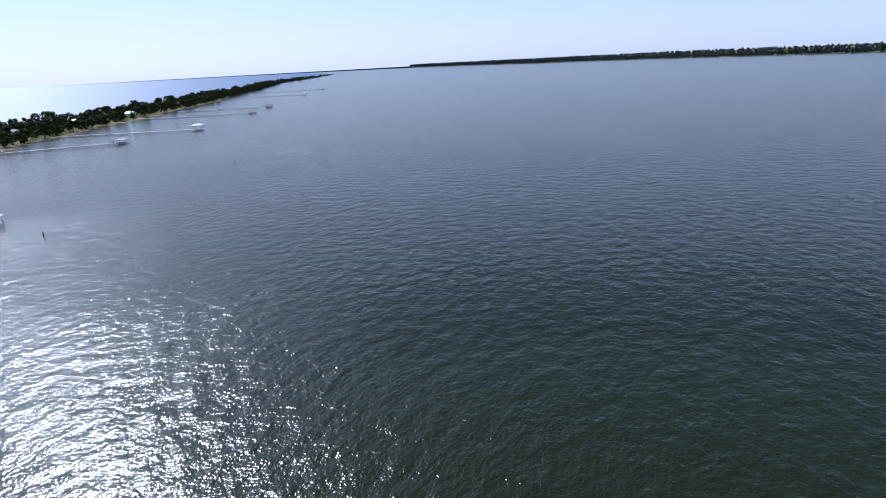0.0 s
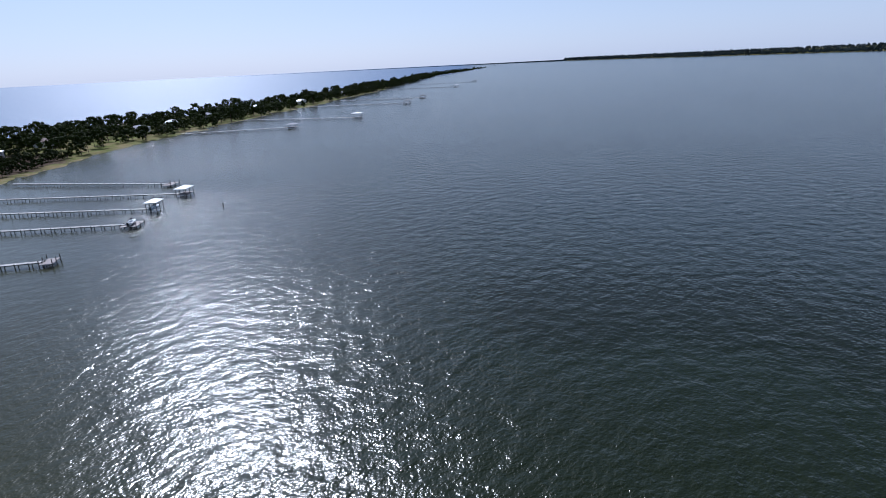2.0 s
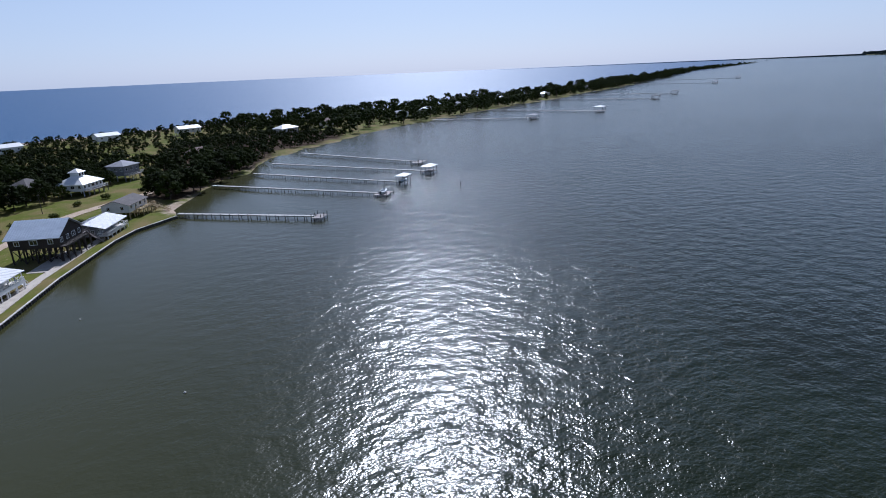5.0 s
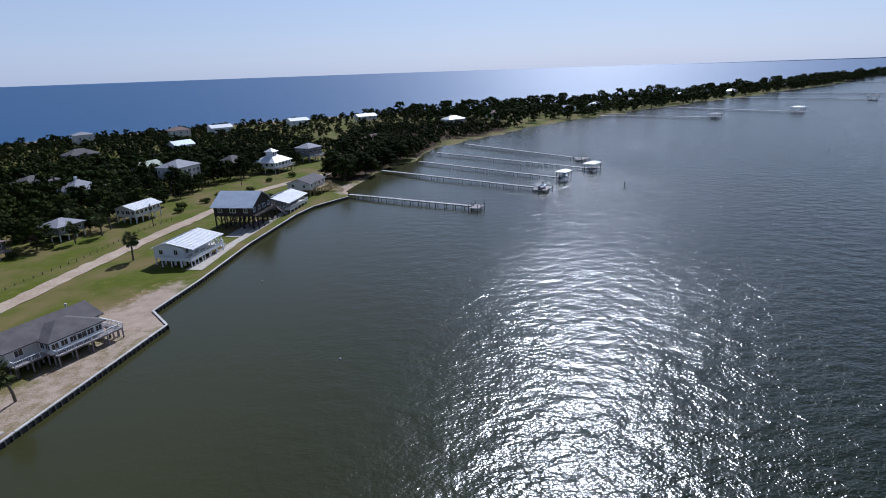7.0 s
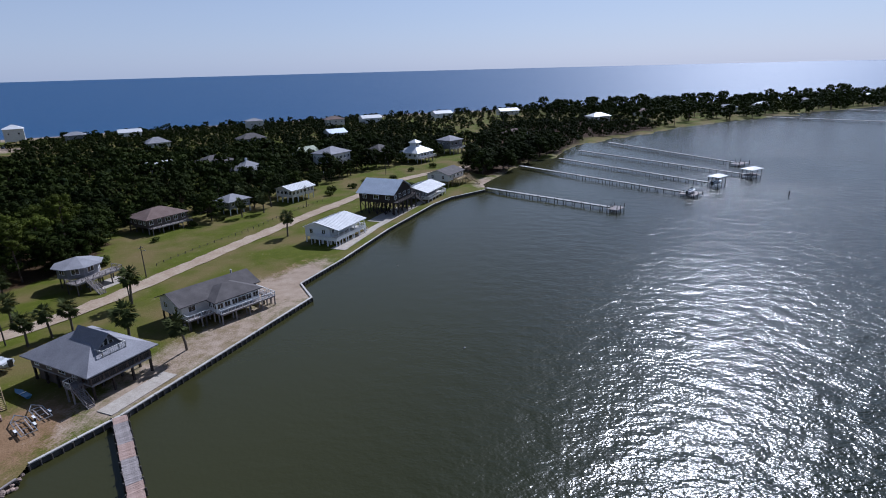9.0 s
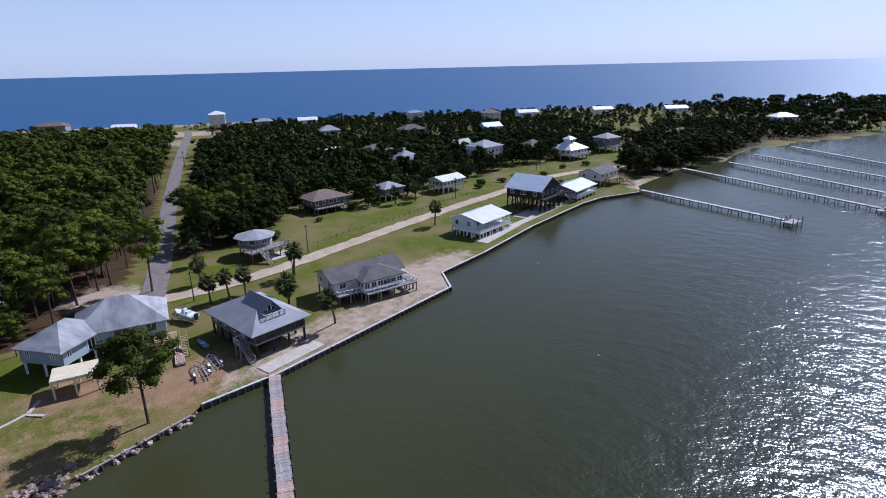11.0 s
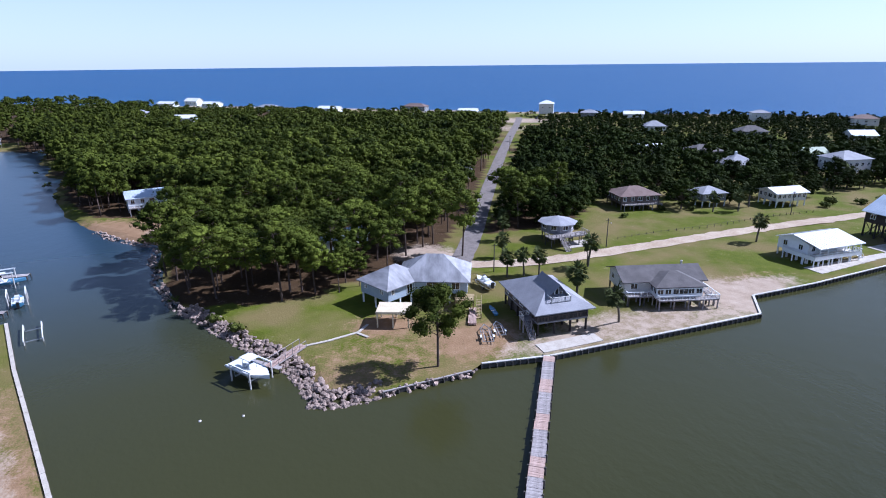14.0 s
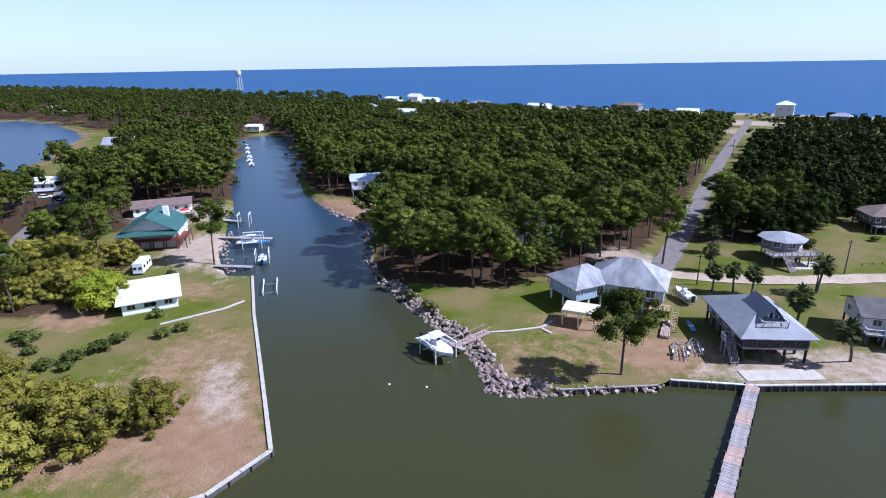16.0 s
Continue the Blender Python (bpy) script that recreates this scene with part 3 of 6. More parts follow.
# ---- trees ----
GOLD = (1 + math.sqrt(5)) / 2
CORE_V = [Vector(p).normalized() for p in ((-1, GOLD, 0), (1, GOLD, 0), (-1, -GOLD, 0), (1, -GOLD, 0), (0, -1, GOLD), (0, 1, GOLD), (0, -1, -GOLD), (0, 1, -GOLD), (GOLD, 0, -1), (GOLD, 0, 1), (-GOLD, 0, -1), (-GOLD, 0, 1))]
CORE_F = [(0, 11, 5), (0, 5, 1), (0, 1, 7), (0, 7, 10), (0, 10, 11), (1, 5, 9), (5, 11, 4), (11, 10, 2), (10, 7, 6), (7, 1, 8), (3, 9, 4), (3, 4, 2), (3, 2, 6), (3, 6, 8), (3, 8, 9), (4, 9, 5), (2, 4, 11), (6, 2, 10), (8, 6, 7), (9, 8, 1)]   # an opaque lump added inside a clump to block light and darken its far side


def leaves(g, centre, radii, count, size, rng, top=0.0, aspect=0.7, tri=False):
    """A clump: leaf sprays over an uneven spheroid, mostly facing outwards."""
    c = Vector(centre)
    g.add([c + Vector((a * radii[0], b * radii[1], e * radii[2])) * .62 * rng.uniform(.75, 1.15) for a, b, e in CORE_V], CORE_F)
    for _ in range(count):
        d = Vector((rng.gauss(0, 1), rng.gauss(0, 1), rng.gauss(top, 1))).normalized()
        r = 0.62 + 0.45 * rng.random()
        p = c + Vector((d.x * radii[0], d.y * radii[1], d.z * radii[2])) * r
        nrm = (d + Vector((rng.uniform(-.45, .45), rng.uniform(-.45, .45), rng.uniform(-.3, .6)))).normalized()
        s = nrm.cross(Vector((rng.uniform(-1, 1), rng.uniform(-1, 1), rng.uniform(-1, 1)))).normalized()
        u = nrm.cross(s)
        a, b = size * rng.uniform(.6, 1.25), size * aspect * rng.uniform(.6, 1.25)
        if tri:
            g.add([p - s * a * .5 + u * b * .4, p - s * a * .5 - u * b * .5, p + s * a * .6], [(0, 1, 2)])
            continue
        g.add([p - s * a * .5, p + u * b * .5 - s * a * .1, p + s * a * .55, p - u * b * .5 + s * a * .1], [(0, 1, 2, 3)])


def pine_geo(seed, height, spread, clumps, count, size, stem=True, low=0.5, tuft=(.3, .48)):
    """A slash pine: a long bare stem, a few limbs and a rounded, broken crown in the upper part."""
    rng = random.Random(seed)
    tr, cr = Geo(), Geo()
    lean = Vector((rng.uniform(-.05, .05), rng.uniform(-.05, .05), 0)) * height
    pts = [Vector((0, 0, -0.3)), lean * .3 + Vector((0, 0, height * .4)), lean * .8 + Vector((0, 0, height * .75)), lean + Vector((0, 0, height * .97))]
    rad = [0.24, 0.18, 0.12, 0.03]
    for i in range(3):
        tr.tube(pts[i], pts[i + 1], rad[i], rad[i + 1], 7 if stem else 4)
    for i in range(clumps):
        f = (i + 0.5) / clumps
        h = height * (low + (0.97 - low) * f ** 0.75)
        a = i * 2.4 + rng.uniform(-.5, .5)
        reach = spread * math.sqrt(max(0.03, 1 - max(0, f - .25) ** 2 / .58)) * (.55 + .45 * min(1, f * 4)) * rng.uniform(.35, 1.0)
        base = lean * (h / height) + Vector((0, 0, h - rng.uniform(.6, 1.6)))
        tip = lean * (h / height) + Vector((math.cos(a) * reach, math.sin(a) * reach, h + rng.uniform(-.3, .5)))
        if stem:
            tr.tube(base, tip, 0.06, 0.02, 4)
        r = spread * rng.uniform(*tuft)
        leaves(cr, tip, (r, r, r * .66), count, size, rng, 0.6, .8, not stem)
    return tr, cr


def oak_geo(seed, height, spread, clumps, count, size, low=0.25, tri=False, tuft=(.26, .42)):
    """A live oak: a short forked trunk and a broad crown of clumps, uneven in outline."""
    rng = random.Random(seed)
    tr, cr = Geo(), Geo()
    fork = Vector((0, 0, height * .25))
    tr.tube((0, 0, -0.3), fork, 0.32, 0.24, 8)
    for i in range(clumps):
        a = i * 2.4 + rng.uniform(-.4, .4)
        f = (i + .5) / clumps
        z = height * (low + (0.92 - low) * f)
        reach = spread * math.sqrt(max(0.02, 1 - ((f - .25) / .8) ** 2)) * rng.uniform(.35, .95)
        tip = Vector((math.cos(a) * reach, math.sin(a) * reach, z * rng.uniform(.85, 1.05)))
        if i % 2 == 0:
            tr.tube(fork, tip, 0.13, 0.03, 5)
        r = spread * rng.uniform(*tuft)
        leaves(cr, tip, (r, r, r * .75), count, size, rng, 0.45, .7, tri)
    return tr, cr


def palm_geo(seed, height, lean=0.0):
    """A cabbage palm: a slightly curved trunk and a round head of fan leaves, with some dead ones hanging."""
    rng = random.Random(seed)
    tr, cr = Geo(), Geo()
    last = Vector((0, 0, -0.3))
    for i in range(4):
        f = (i + 1) / 4
        p = Vector((lean * f ** 1.6, 0.15 * lean * f, height * f))
        tr.tube(last, p, 0.20 - 0.01 * i, 0.19 - 0.01 * i, 8)
        last = p
    cr.add([last + v * .75 for v in CORE_V], CORE_F)
    for i in range(44):
        a = i * 2.4 + rng.uniform(-.2, .2)
        el = radians(-55 + 125 * ((i * 7) % 44) / 44)
        d = Vector((math.cos(a) * math.cos(el), math.sin(a) * math.cos(el), math.sin(el)))
        side = d.cross(Vector((0, 0, 1))).normalized()
        up = side.cross(d)
        ln = rng.uniform(1.1, 1.45)
        root = last + d * ln * .75
        cr.beam(last, root, 0.04)
        for k in range(7):
            w = (k - 3) / 3
            v = (d * (1 - .45 * abs(w)) + side * w * .95 - Vector((0, 0, .28 + .2 * abs(w)))).normalized()
            tip = root + v * ln * rng.uniform(.75, 1.0)
            s = side * .19 * (1 - .4 * abs(w)) + up * .05
            cr.add([root, root + v * ln * .45 + s, tip, root + v * ln * .45 - s], [(0, 1, 2, 3)])
    return tr, cr


def tree(name, label, category, geos, bark, leaf, crown="crown"):
    t = thing(name, label, category)
    part("trunk", geos[0], bark, t)
    part(crown, geos[1], leaf, t)
    return t


def spot(x, y):
    """The pose of something that stands on the land."""
    return Matrix.Translation((x, y, GROUND - 0.05))


def plant(master, x, y, size, turn, first):
    m = Matrix.Translation((x, y, GROUND - 0.05)) @ pose(0, 0, 0, 0, 0, turn) @ Matrix.Diagonal((size, size, size, 1))
    if first:
        master.matrix_basis = m
        return master
    ob = copy_thing(master, Matrix())
    ob.matrix_basis = m
    return ob


CLEAR = []   # (x, y, radius) kept free of woods: houses, yards and drives


def scatter(zone, step, rng, clear=1.0):
    """Uneven but evenly dense places in a zone, clear of roads and houses."""
    xs, ys = [p[0] for p in zone], [p[1] for p in zone]
    x, y = points_between(min(xs), max(xs), min(ys), max(ys), step)
    jit = np.array([(rng.uniform(-.42, .42), rng.uniform(-.42, .42)) for _ in x]) * step
    x, y = x + jit[:, 0], y + jit[:, 1]
    ok = inside(x, y, zone) & inside(x, y, SHORE) & (line_distance(x, y, SHORE + SHORE[:1]) > 2.5)
    ok &= (line_distance(x, y, PAVED) > 5.5) & (line_distance(x, y, DIRTROAD) > 7) & (line_distance(x, y, PARKROAD) > 6)
    for cx, cy, r in CLEAR:
        ok &= np.hypot(x - cx, y - cy) > r * clear
    return list(zip(x[ok], y[ok]))


def woods(name, label, bank, places, mat, rng, low=.8, high=1.2, level=None):
    """Far woods as one mesh, from a few kinds of tree set at many places."""
    vs, loops, counts, k = [], [], [], 0
    packs = []
    for tr, cr in bank:
        pack = []
        for g in (tr, cr):
            v = np.array(g.v)
            pack.append((v, np.array([len(f) for f in g.f]), np.concatenate([np.array(f) for f in g.f])))
        packs.append(pack)
    slots = []
    for i, (x, y) in enumerate(places):
        a, s = rng.uniform(0, 6.28), rng.uniform(low, high)
        c, sn = math.cos(a) * s, math.sin(a) * s
        base = level(x, y) if level else GROUND - .1
        for slot, (v, n, l) in enumerate(packs[rng.randrange(len(packs))]):
            vs.append(np.stack([v[:, 0] * c - v[:, 1] * sn + x, v[:, 0] * sn + v[:, 1] * c + y, v[:, 2] * s + base], 1))
            loops.append(l + k)
            counts.append(n)
            slots.append(np.full(len(n), slot))
            k += len(v)
    vs, loops, counts, slots = map(np.concatenate, (vs, loops, counts, slots))
    me = bpy.data.meshes.new(name)
    me.vertices.add(len(vs))
    me.vertices.foreach_set("co", vs.astype(np.float32).ravel())
    me.loops.add(len(loops))
    me.loops.foreach_set("vertex_index", loops.astype(np.int32))
    me.polygons.add(len(counts))
    me.polygons.foreach_set("loop_start", np.concatenate([[0], np.cumsum(counts)[:-1]]).astype(np.int32))
    me.polygons.foreach_set("material_index", slots.astype(np.int32))
    me.materials.append(BARK)
    me.materials.append(mat)
    me.update(calc_edges=True)
    return tagged(new(name, me), label, "woods", kind="stuff")


# ---- houses ----
def wall_geo(p, q, z0, z1, holes, thick=0.16):
    """A wall from p to q (plan) with openings (from, to, sill, head) along it."""
    g = Geo()
    p, q = Vector(p), Vector(q)
    ln = (q - p).length
    d = (q - p) / ln
    s = Vector((-d.y, d.x)) * thick

    def piece(a, b, lo, hi):
        if b - a > .01 and hi - lo > .01:
            u, v = p + d * a, p + d * b
            ring = [(u.x, u.y), (v.x, v.y), (v.x + s.x, v.y + s.y), (u.x + s.x, u.y + s.y)]
            g.hull([(x, y, lo) for x, y in ring], [(x, y, hi) for x, y in ring])
    at = 0.0
    for a, b, lo, hi in sorted(holes):
        piece(at, a, z0, z1)
        piece(a, b, z0, lo)
        piece(a, b, hi, z1)
        at = b
    piece(at, ln, z0, z1)
    return g


WINDOW_CACHE = {}


def window(house, p, d, out, w, h, z, door=False, trim=WHITE):
    """A window or glazed door in its opening: frame with a middle bar, and a pane set back in it."""
    key = (round(w, 2), round(h, 2), trim.name)
    if key not in WINDOW_CACHE:
        f, g = Geo(), Geo()
        t = 0.09
        f.box(-w / 2 - t, -w / 2 + .02, -.05, .10, -t, h + t).box(w / 2 - .02, w / 2 + t, -.05, .10, -t, h + t)
        f.box(-w / 2 + .02, w / 2 - .02, -.05, .10, -t, .03).box(-w / 2 + .02, w / 2 - .02, -.05, .10, h - .03, h + t)
        f.box(-.03, .03, -.03, .06, .03, h - .03)
        g.box(-w / 2 + .02, w / 2 - .02, .02, .04, .03, h - .03)
        WINDOW_CACHE[key] = f.mesh("window", trim), g.mesh("pane", PANE)
    f, g = WINDOW_CACHE[key]
    ob = part("door" if door else "window", f, trim, house)
    a = math.atan2(d.y, d.x)
    ob.matrix_basis = Matrix.Translation((p.x, p.y, z)) @ Matrix.Rotation(a, 4, 'Z')
    part("pane", g, PANE, ob)


def walls(house, block, z0, z1, mat, win=2.6, sizes=(1.1, 1.3), sides="wsen", trim=WHITE):
    """Four walls of a block with windows at even steps; block: x0, x1, y0, y1."""
    x0, x1, y0, y1 = block
    corners = {"s": ((x0, y0), (x1, y0)), "e": ((x1, y0), (x1, y1)), "n": ((x1, y1), (x0, y1)), "w": ((x0, y1), (x0, y0))}
    for k in sides:
        p, q = (Vector(c) for c in corners[k])
        ln = (q - p).length
        d = (q - p) / ln
        n = max(1, int(ln / win)) if win else 0
        w, h = sizes
        sill = z0 + (z1 - z0 - h) * .62
        holes = []
        for i in range(n):
            m = ln * (i + .5) / n
            ww = w * (1.5 if i == n // 2 and n > 2 else 1)
            holes.append((m - ww / 2, m + ww / 2, sill, sill + h))
        # walls run inside the block, so that corners butt
        inset = 0.16 if k in "ew" else 0
        part("wall", wall_geo(p + d * inset, q - d * inset, z0, z1, [(a - inset, b - inset, c, e) for a, b, c, e in holes]), mat, house)
        for a, b, c, e in holes:
            window(house, p + d * (a + b) / 2, d, None, b - a, e - c, c, trim=trim)


def hip_roof(x0, x1, y0, y1, z, rise, over=0.6, ridge=None, thick=0.18):
    """A hipped roof; a square plan gives a pyramid."""
    x0, x1, y0, y1 = x0 - over, x1 + over, y0 - over, y1 + over
    w, d = x1 - x0, y1 - y0
    g = Geo()
    k = min(w, d) / 2 if ridge is None else (max(w, d) - ridge) / 2
    if w >= d:
        a, b = (x0 + k, (y0 + y1) / 2, z + rise), (x1 - k + (0.01 if w == d else 0), (y0 + y1) / 2, z + rise)
        tops = [[(x0, y0, z), (x1, y0, z), b, a], [(x1, y0, z), (x1, y1, z), b], [(x1, y1, z), (x0, y1, z), a, b], [(x0, y1, z), (x0, y0, z), a]]
    else:
        a, b = ((x0 + x1) / 2, y0 + k, z + rise), ((x0 + x1) / 2, y1 - k, z + rise)
        tops = [[(x0, y0, z), (x1, y0, z), a], [(x1, y0, z), (x1, y1, z), b, a], [(x1, y1, z), (x0, y1, z), b], [(x0, y1, z), (x0, y0, z), a, b]]
    for t in tops:
        g.slab(t, thick)
    return g, (a, b)


def gable_roof(x0, x1, y0, y1, z, rise, along="x", over=0.6, thick=0.16, at=0.5, ribs=0.0):
    """A gabled roof with its ridge along x or y; at: where across the ridge lies."""
    x0, x1, y0, y1 = x0 - over, x1 + over, y0 - over, y1 + over
    g = Geo()
    if along == "x":
        r = y0 + (y1 - y0) * at
        planes = [((x0, y0, z), (x1, y0, z), (x1, r, z + rise), (x0, r, z + rise)), ((x1, y1, z), (x0, y1, z), (x0, r, z + rise), (x1, r, z + rise))]
    else:
        r = x0 + (x1 - x0) * at
        planes = [((x1, y0, z), (x1, y1, z), (r, y1, z + rise), (r, y0, z + rise)), ((x0, y1, z), (x0, y0, z), (r, y0, z + rise), (r, y1, z + rise))]
    for a, b, c, d in planes:
        if ribs:
            g.profiled(a, b, c, d, int((Vector(b) - Vector(a)).length / ribs), .06, .12, thick)
        else:
            g.slab([a, b, c, d], thick)
    return g


def gable_end(x0, x1, y0, y1, z, rise, along="x", at=0.5, over=0.6):
    """The two wall triangles under a gabled roof."""
    ends = []
    if along == "x":
        r = y0 - over + (y1 - y0 + 2 * over) * at
        tri = [(y0, z + .05), (y1, z + .05), (r, z + rise - .2)]
        for x in (x0, x1 - .16):
            ends.append(Geo().hull([(x, a, b) for a, b in tri], [(x + .16, a, b) for a, b in tri]))
    else:
        r = x0 - over + (x1 - x0 + 2 * over) * at
        tri = [(x0, z + .05), (x1, z + .05), (r, z + rise - .2)]
        for y in (y0, y1 - .16):
            ends.append(Geo().hull([(a, y, b) for a, b in tri], [(a, y + .16, b) for a, b in tri]))
    return ends


def posts(house, block, z0, z1, mat, gap=3.2, size=0.28, inset=0.2):
    x0, x1, y0, y1 = block
    nx, ny = max(1, round((x1 - x0) / gap)), max(1, round((y1 - y0) / gap))
    me = Geo().box(-size / 2, size / 2, -size / 2, size / 2, z0 - .3, z1).mesh("post", mat)
    for i in range(nx + 1):
        for j in range(ny + 1):
            ob = part("post", me, mat, house)
            ob.location = (x0 + inset + (x1 - x0 - 2 * inset) * i / nx, y0 + inset + (y1 - y0 - 2 * inset) * j / ny, 0)


def railing(house, pts, z, mat, h=1.0, gap=1.5):
    """A rail along a line: posts, a hand rail, a lower rail and thin uprights."""
    for a, b in zip(pts, pts[1:]):
        p, q = Vector((*a, z)), Vector((*b, z))
        up = Vector((0, 0, h))
        g = Geo().beam(p + up, q + up, .12, .08).beam(p + up * .12, q + up * .12, .06, .06)
        k = max(1, round((q - p).length / gap))
        for i in range(k + 1):
            u = p.lerp(q, i / k)
            g.beam(u, u + up * .96, .1)
        m = int((q - p).length / .3)
        for i in range(m):
            u = p.lerp(q, (i + .5) / m)
            g.beam(u + up * .14, u + up * .95, .035)
        part("railing", g, mat, house)


def stairs(house, p, q, width, mat, name="stairs", rails=True):
    """An open flight from the foot p to the head q: treads, two stringers and hand rails."""
    p, q = Vector(p), Vector(q)
    n = max(2, round(abs(q.z - p.z) / .19))
    d = Vector((q.x - p.x, q.y - p.y, 0)).normalized()
    s = Vector((-d.y, d.x, 0)) * width / 2
    g = Geo()
    flight = part(name, Geo().beam(p + s * .97, q + s * .97, .06, .28), mat, house)
    me = Geo().beam(-s, s, .3, .05).mesh("tread", mat)
    for i in range(n):
        part("tread", me, mat, flight).location = p.lerp(q, (i + .5) / n)
    part("stringer", Geo().beam(p - s * .97, q - s * .97, .06, .28), mat, flight)
    for k in (1, -1):
        if rails:
            g.beam(p + s * k + Vector((0, 0, .95)), q + s * k + Vector((0, 0, .95)), .08, .08)
            for f in (0.02, .33, .66, .98):
                u = p.lerp(q, f) + s * k
                g.beam(u, u + Vector((0, 0, .95)), .08)
    part("handrail", g, mat, flight)


def deck(house, block, z, mat, rail=None, legs=True, sides="wse", leg_mat=None):
    x0, x1, y0, y1 = block
    g = Geo()
    if (y1 - y0) < (x1 - x0):
        g.profiled((x1, y0, z), (x1, y1, z), (x0, y1, z), (x0, y0, z), max(2, int((y1 - y0) / .3)), -.04, .05, .26)
    else:
        g.profiled((x0, y0, z), (x1, y0, z), (x1, y1, z), (x0, y1, z), max(2, int((x1 - x0) / .3)), -.04, .05, .26)
    part("deck", g, mat, house)
    if legs:
        posts(house, block, 0, z - .3, leg_mat or mat, 3.4, .22, .15)
    if rail:
        c = {"s": ((x0, y0), (x1, y0)), "e": ((x1, y0), (x1, y1)), "n": ((x1, y1), (x0, y1)), "w": ((x0, y1), (x0, y0))}
        for k in sides:
            railing(house, c[k], z, rail)


def house_at(label, x, y, yaw, name="house", clear=0.0):
    if clear:
        CLEAR.append((x, y, clear))
    return thing(name, label, "house", Matrix.Translation((x, y, GROUND)) @ pose(0, 0, 0, 0, 0, yaw))


def simple_house(label, x, y, yaw, w, d, floor, eave, rise, wall, roof, kind="hip", win=2.8, along="x", porch=0.0, stilts=True, over=0.7, clear=0.0, leg=WHITE, ribs=0.0, chimney=None):
    """A cottage on posts: floor, walls with windows, roof, and a railed porch on the side to the bay."""
    h = house_at(label, x, y, yaw, clear=clear or max(w, d) * .5 + 2)
    b = (-w / 2, w / 2, -d / 2, d / 2)
    if floor > .6 and stilts:
        posts(h, b, 0, floor - .3, leg, 3.2 if math.hypot(x, y) < 260 else 6.5)
    else:
        part("foundation", Geo().box(b[0] + .1, b[1] - .1, b[2] + .1, b[3] - .1, -.3, floor - .3), CONCRETE, h)
    part("floor_slab", Geo().box(b[0], b[1], b[2], b[3], floor - .3, floor), wall, h)
    walls(h, b, floor, eave, wall, win)
    if kind == "hip":
        g, _ = hip_roof(*b, eave, rise, over)
        part("roof", g, roof, h)
    else:
        part("roof", gable_roof(*b, eave, rise, along, over, ribs=ribs), roof, h)
        for g2 in gable_end(*b, eave, rise, along, over=over):
            part("gable", g2, wall, h)
    part("ceiling", Geo().box(b[0] + .2, b[1] - .2, b[2] + .2, b[3] - .2, eave - .16, eave - .02), wall, h)
    if porch:
        deck(h, (b[0], b[1], b[2] - porch, b[2]), floor - .02, WOODGREY, leg, floor > .6)
    if chimney:
        part("chimney", Geo().box(chimney[0] - .5, chimney[0] + .5, chimney[1] - .4, chimney[1] + .4, eave - .5, eave + rise + 1.0).box(chimney[0] - .6, chimney[0] + .6, chimney[1] - .5, chimney[1] + .5, eave + rise + 1.0, eave + rise + 1.15), WHITE, h)
    return h


# the pyramid-roofed house behind the pier
hA = house_at("grey pyramid-roofed stilt house with a glazed dormer", 55, 90.5, -4.5, clear=12)
bA = (-5.2, 5.2, -8.0, 8.0)
posts(hA, bA, 0, 2.4, WOODDARK, 3.4, .32)
part("floor_slab", Geo().box(*bA, 2.4, 2.7), GREYWALL, hA)
walls(hA, (-5.2, 5.2, -5.6, 8.0), 2.7, 4.75, BROWNWALL, 3.0)
part("porch_screen", Geo().box(-5.0, 5.0, -7.85, -7.8, 2.75, 4.6), SCREEN, hA, "dark porch screen")
railing(hA, [(-5.2, -5.6), (-5.2, -7.95), (5.2, -7.95), (5.2, -5.6)], 2.7, BROWNWALL)
posts(hA, (-5.2, 5.2, -8.0, -7.4), 2.7, 4.75, BROWNWALL, 2.1, .16, .1)
g, tops = hip_roof(*bA, 4.75, 3.5, 1.0, ridge=3.5)
part("roof", g, GREYROOF, hA, "pale grey shingled roof")
dm = part("dormer", Geo().hull([(-2.7, -4.9, 5.6), (2.7, -4.9, 5.6), (0, -4.9, 8.75)], [(-2.7, 1.5, 5.9), (2.7, 1.5, 5.9), (0, 1.5, 8.75)]), GREYROOF, hA)
g = Geo()
for sx in (1, -1):
    g.slab([(0, -6.3, 9.05), (0, 1.6, 9.05), (sx * 3.2, 1.6, 5.5), (sx * 3.2, -5.4, 5.35)][::-sx], .14)
part("dormer_roof", g, GREYROOF, dm)
for a, hgt in ((-.85, 1.1), (0, 2.0), (.85, 1.1)):
    part("dormer_pane", Geo().box(a - .3, a + .3, -4.97, -4.93, 6.0, 6.0 + hgt), PANE, dm)
    for e in (-.36, .36):
        part("dormer_trim", Geo().box(a + e - .05, a + e + .05, -5.02, -4.92, 5.9, 6.1 + hgt), WHITE, dm)
deck(hA, (-2.0, 2.0, -6.9, -5.0), 5.85, GREYWALL, CREAM, False)
stairs(hA, (-6.6, -9.2, 0), (-6.6, -6.0, 2.7), 1.1, WOODGREY)
deck(hA, (-7.2, -5.25, -6.0, -4.2), 2.7, WOODGREY, CREAM, True, "wn")
# set-back block whose dark brown stands in for the shadow beneath the floor
part("storage_wall", Geo().box(-4.6, 4.6, -3.0, 7.6, 0, 2.4), BROWNWALL, hA, "ground floor wall coloured dark for the shade under the house")

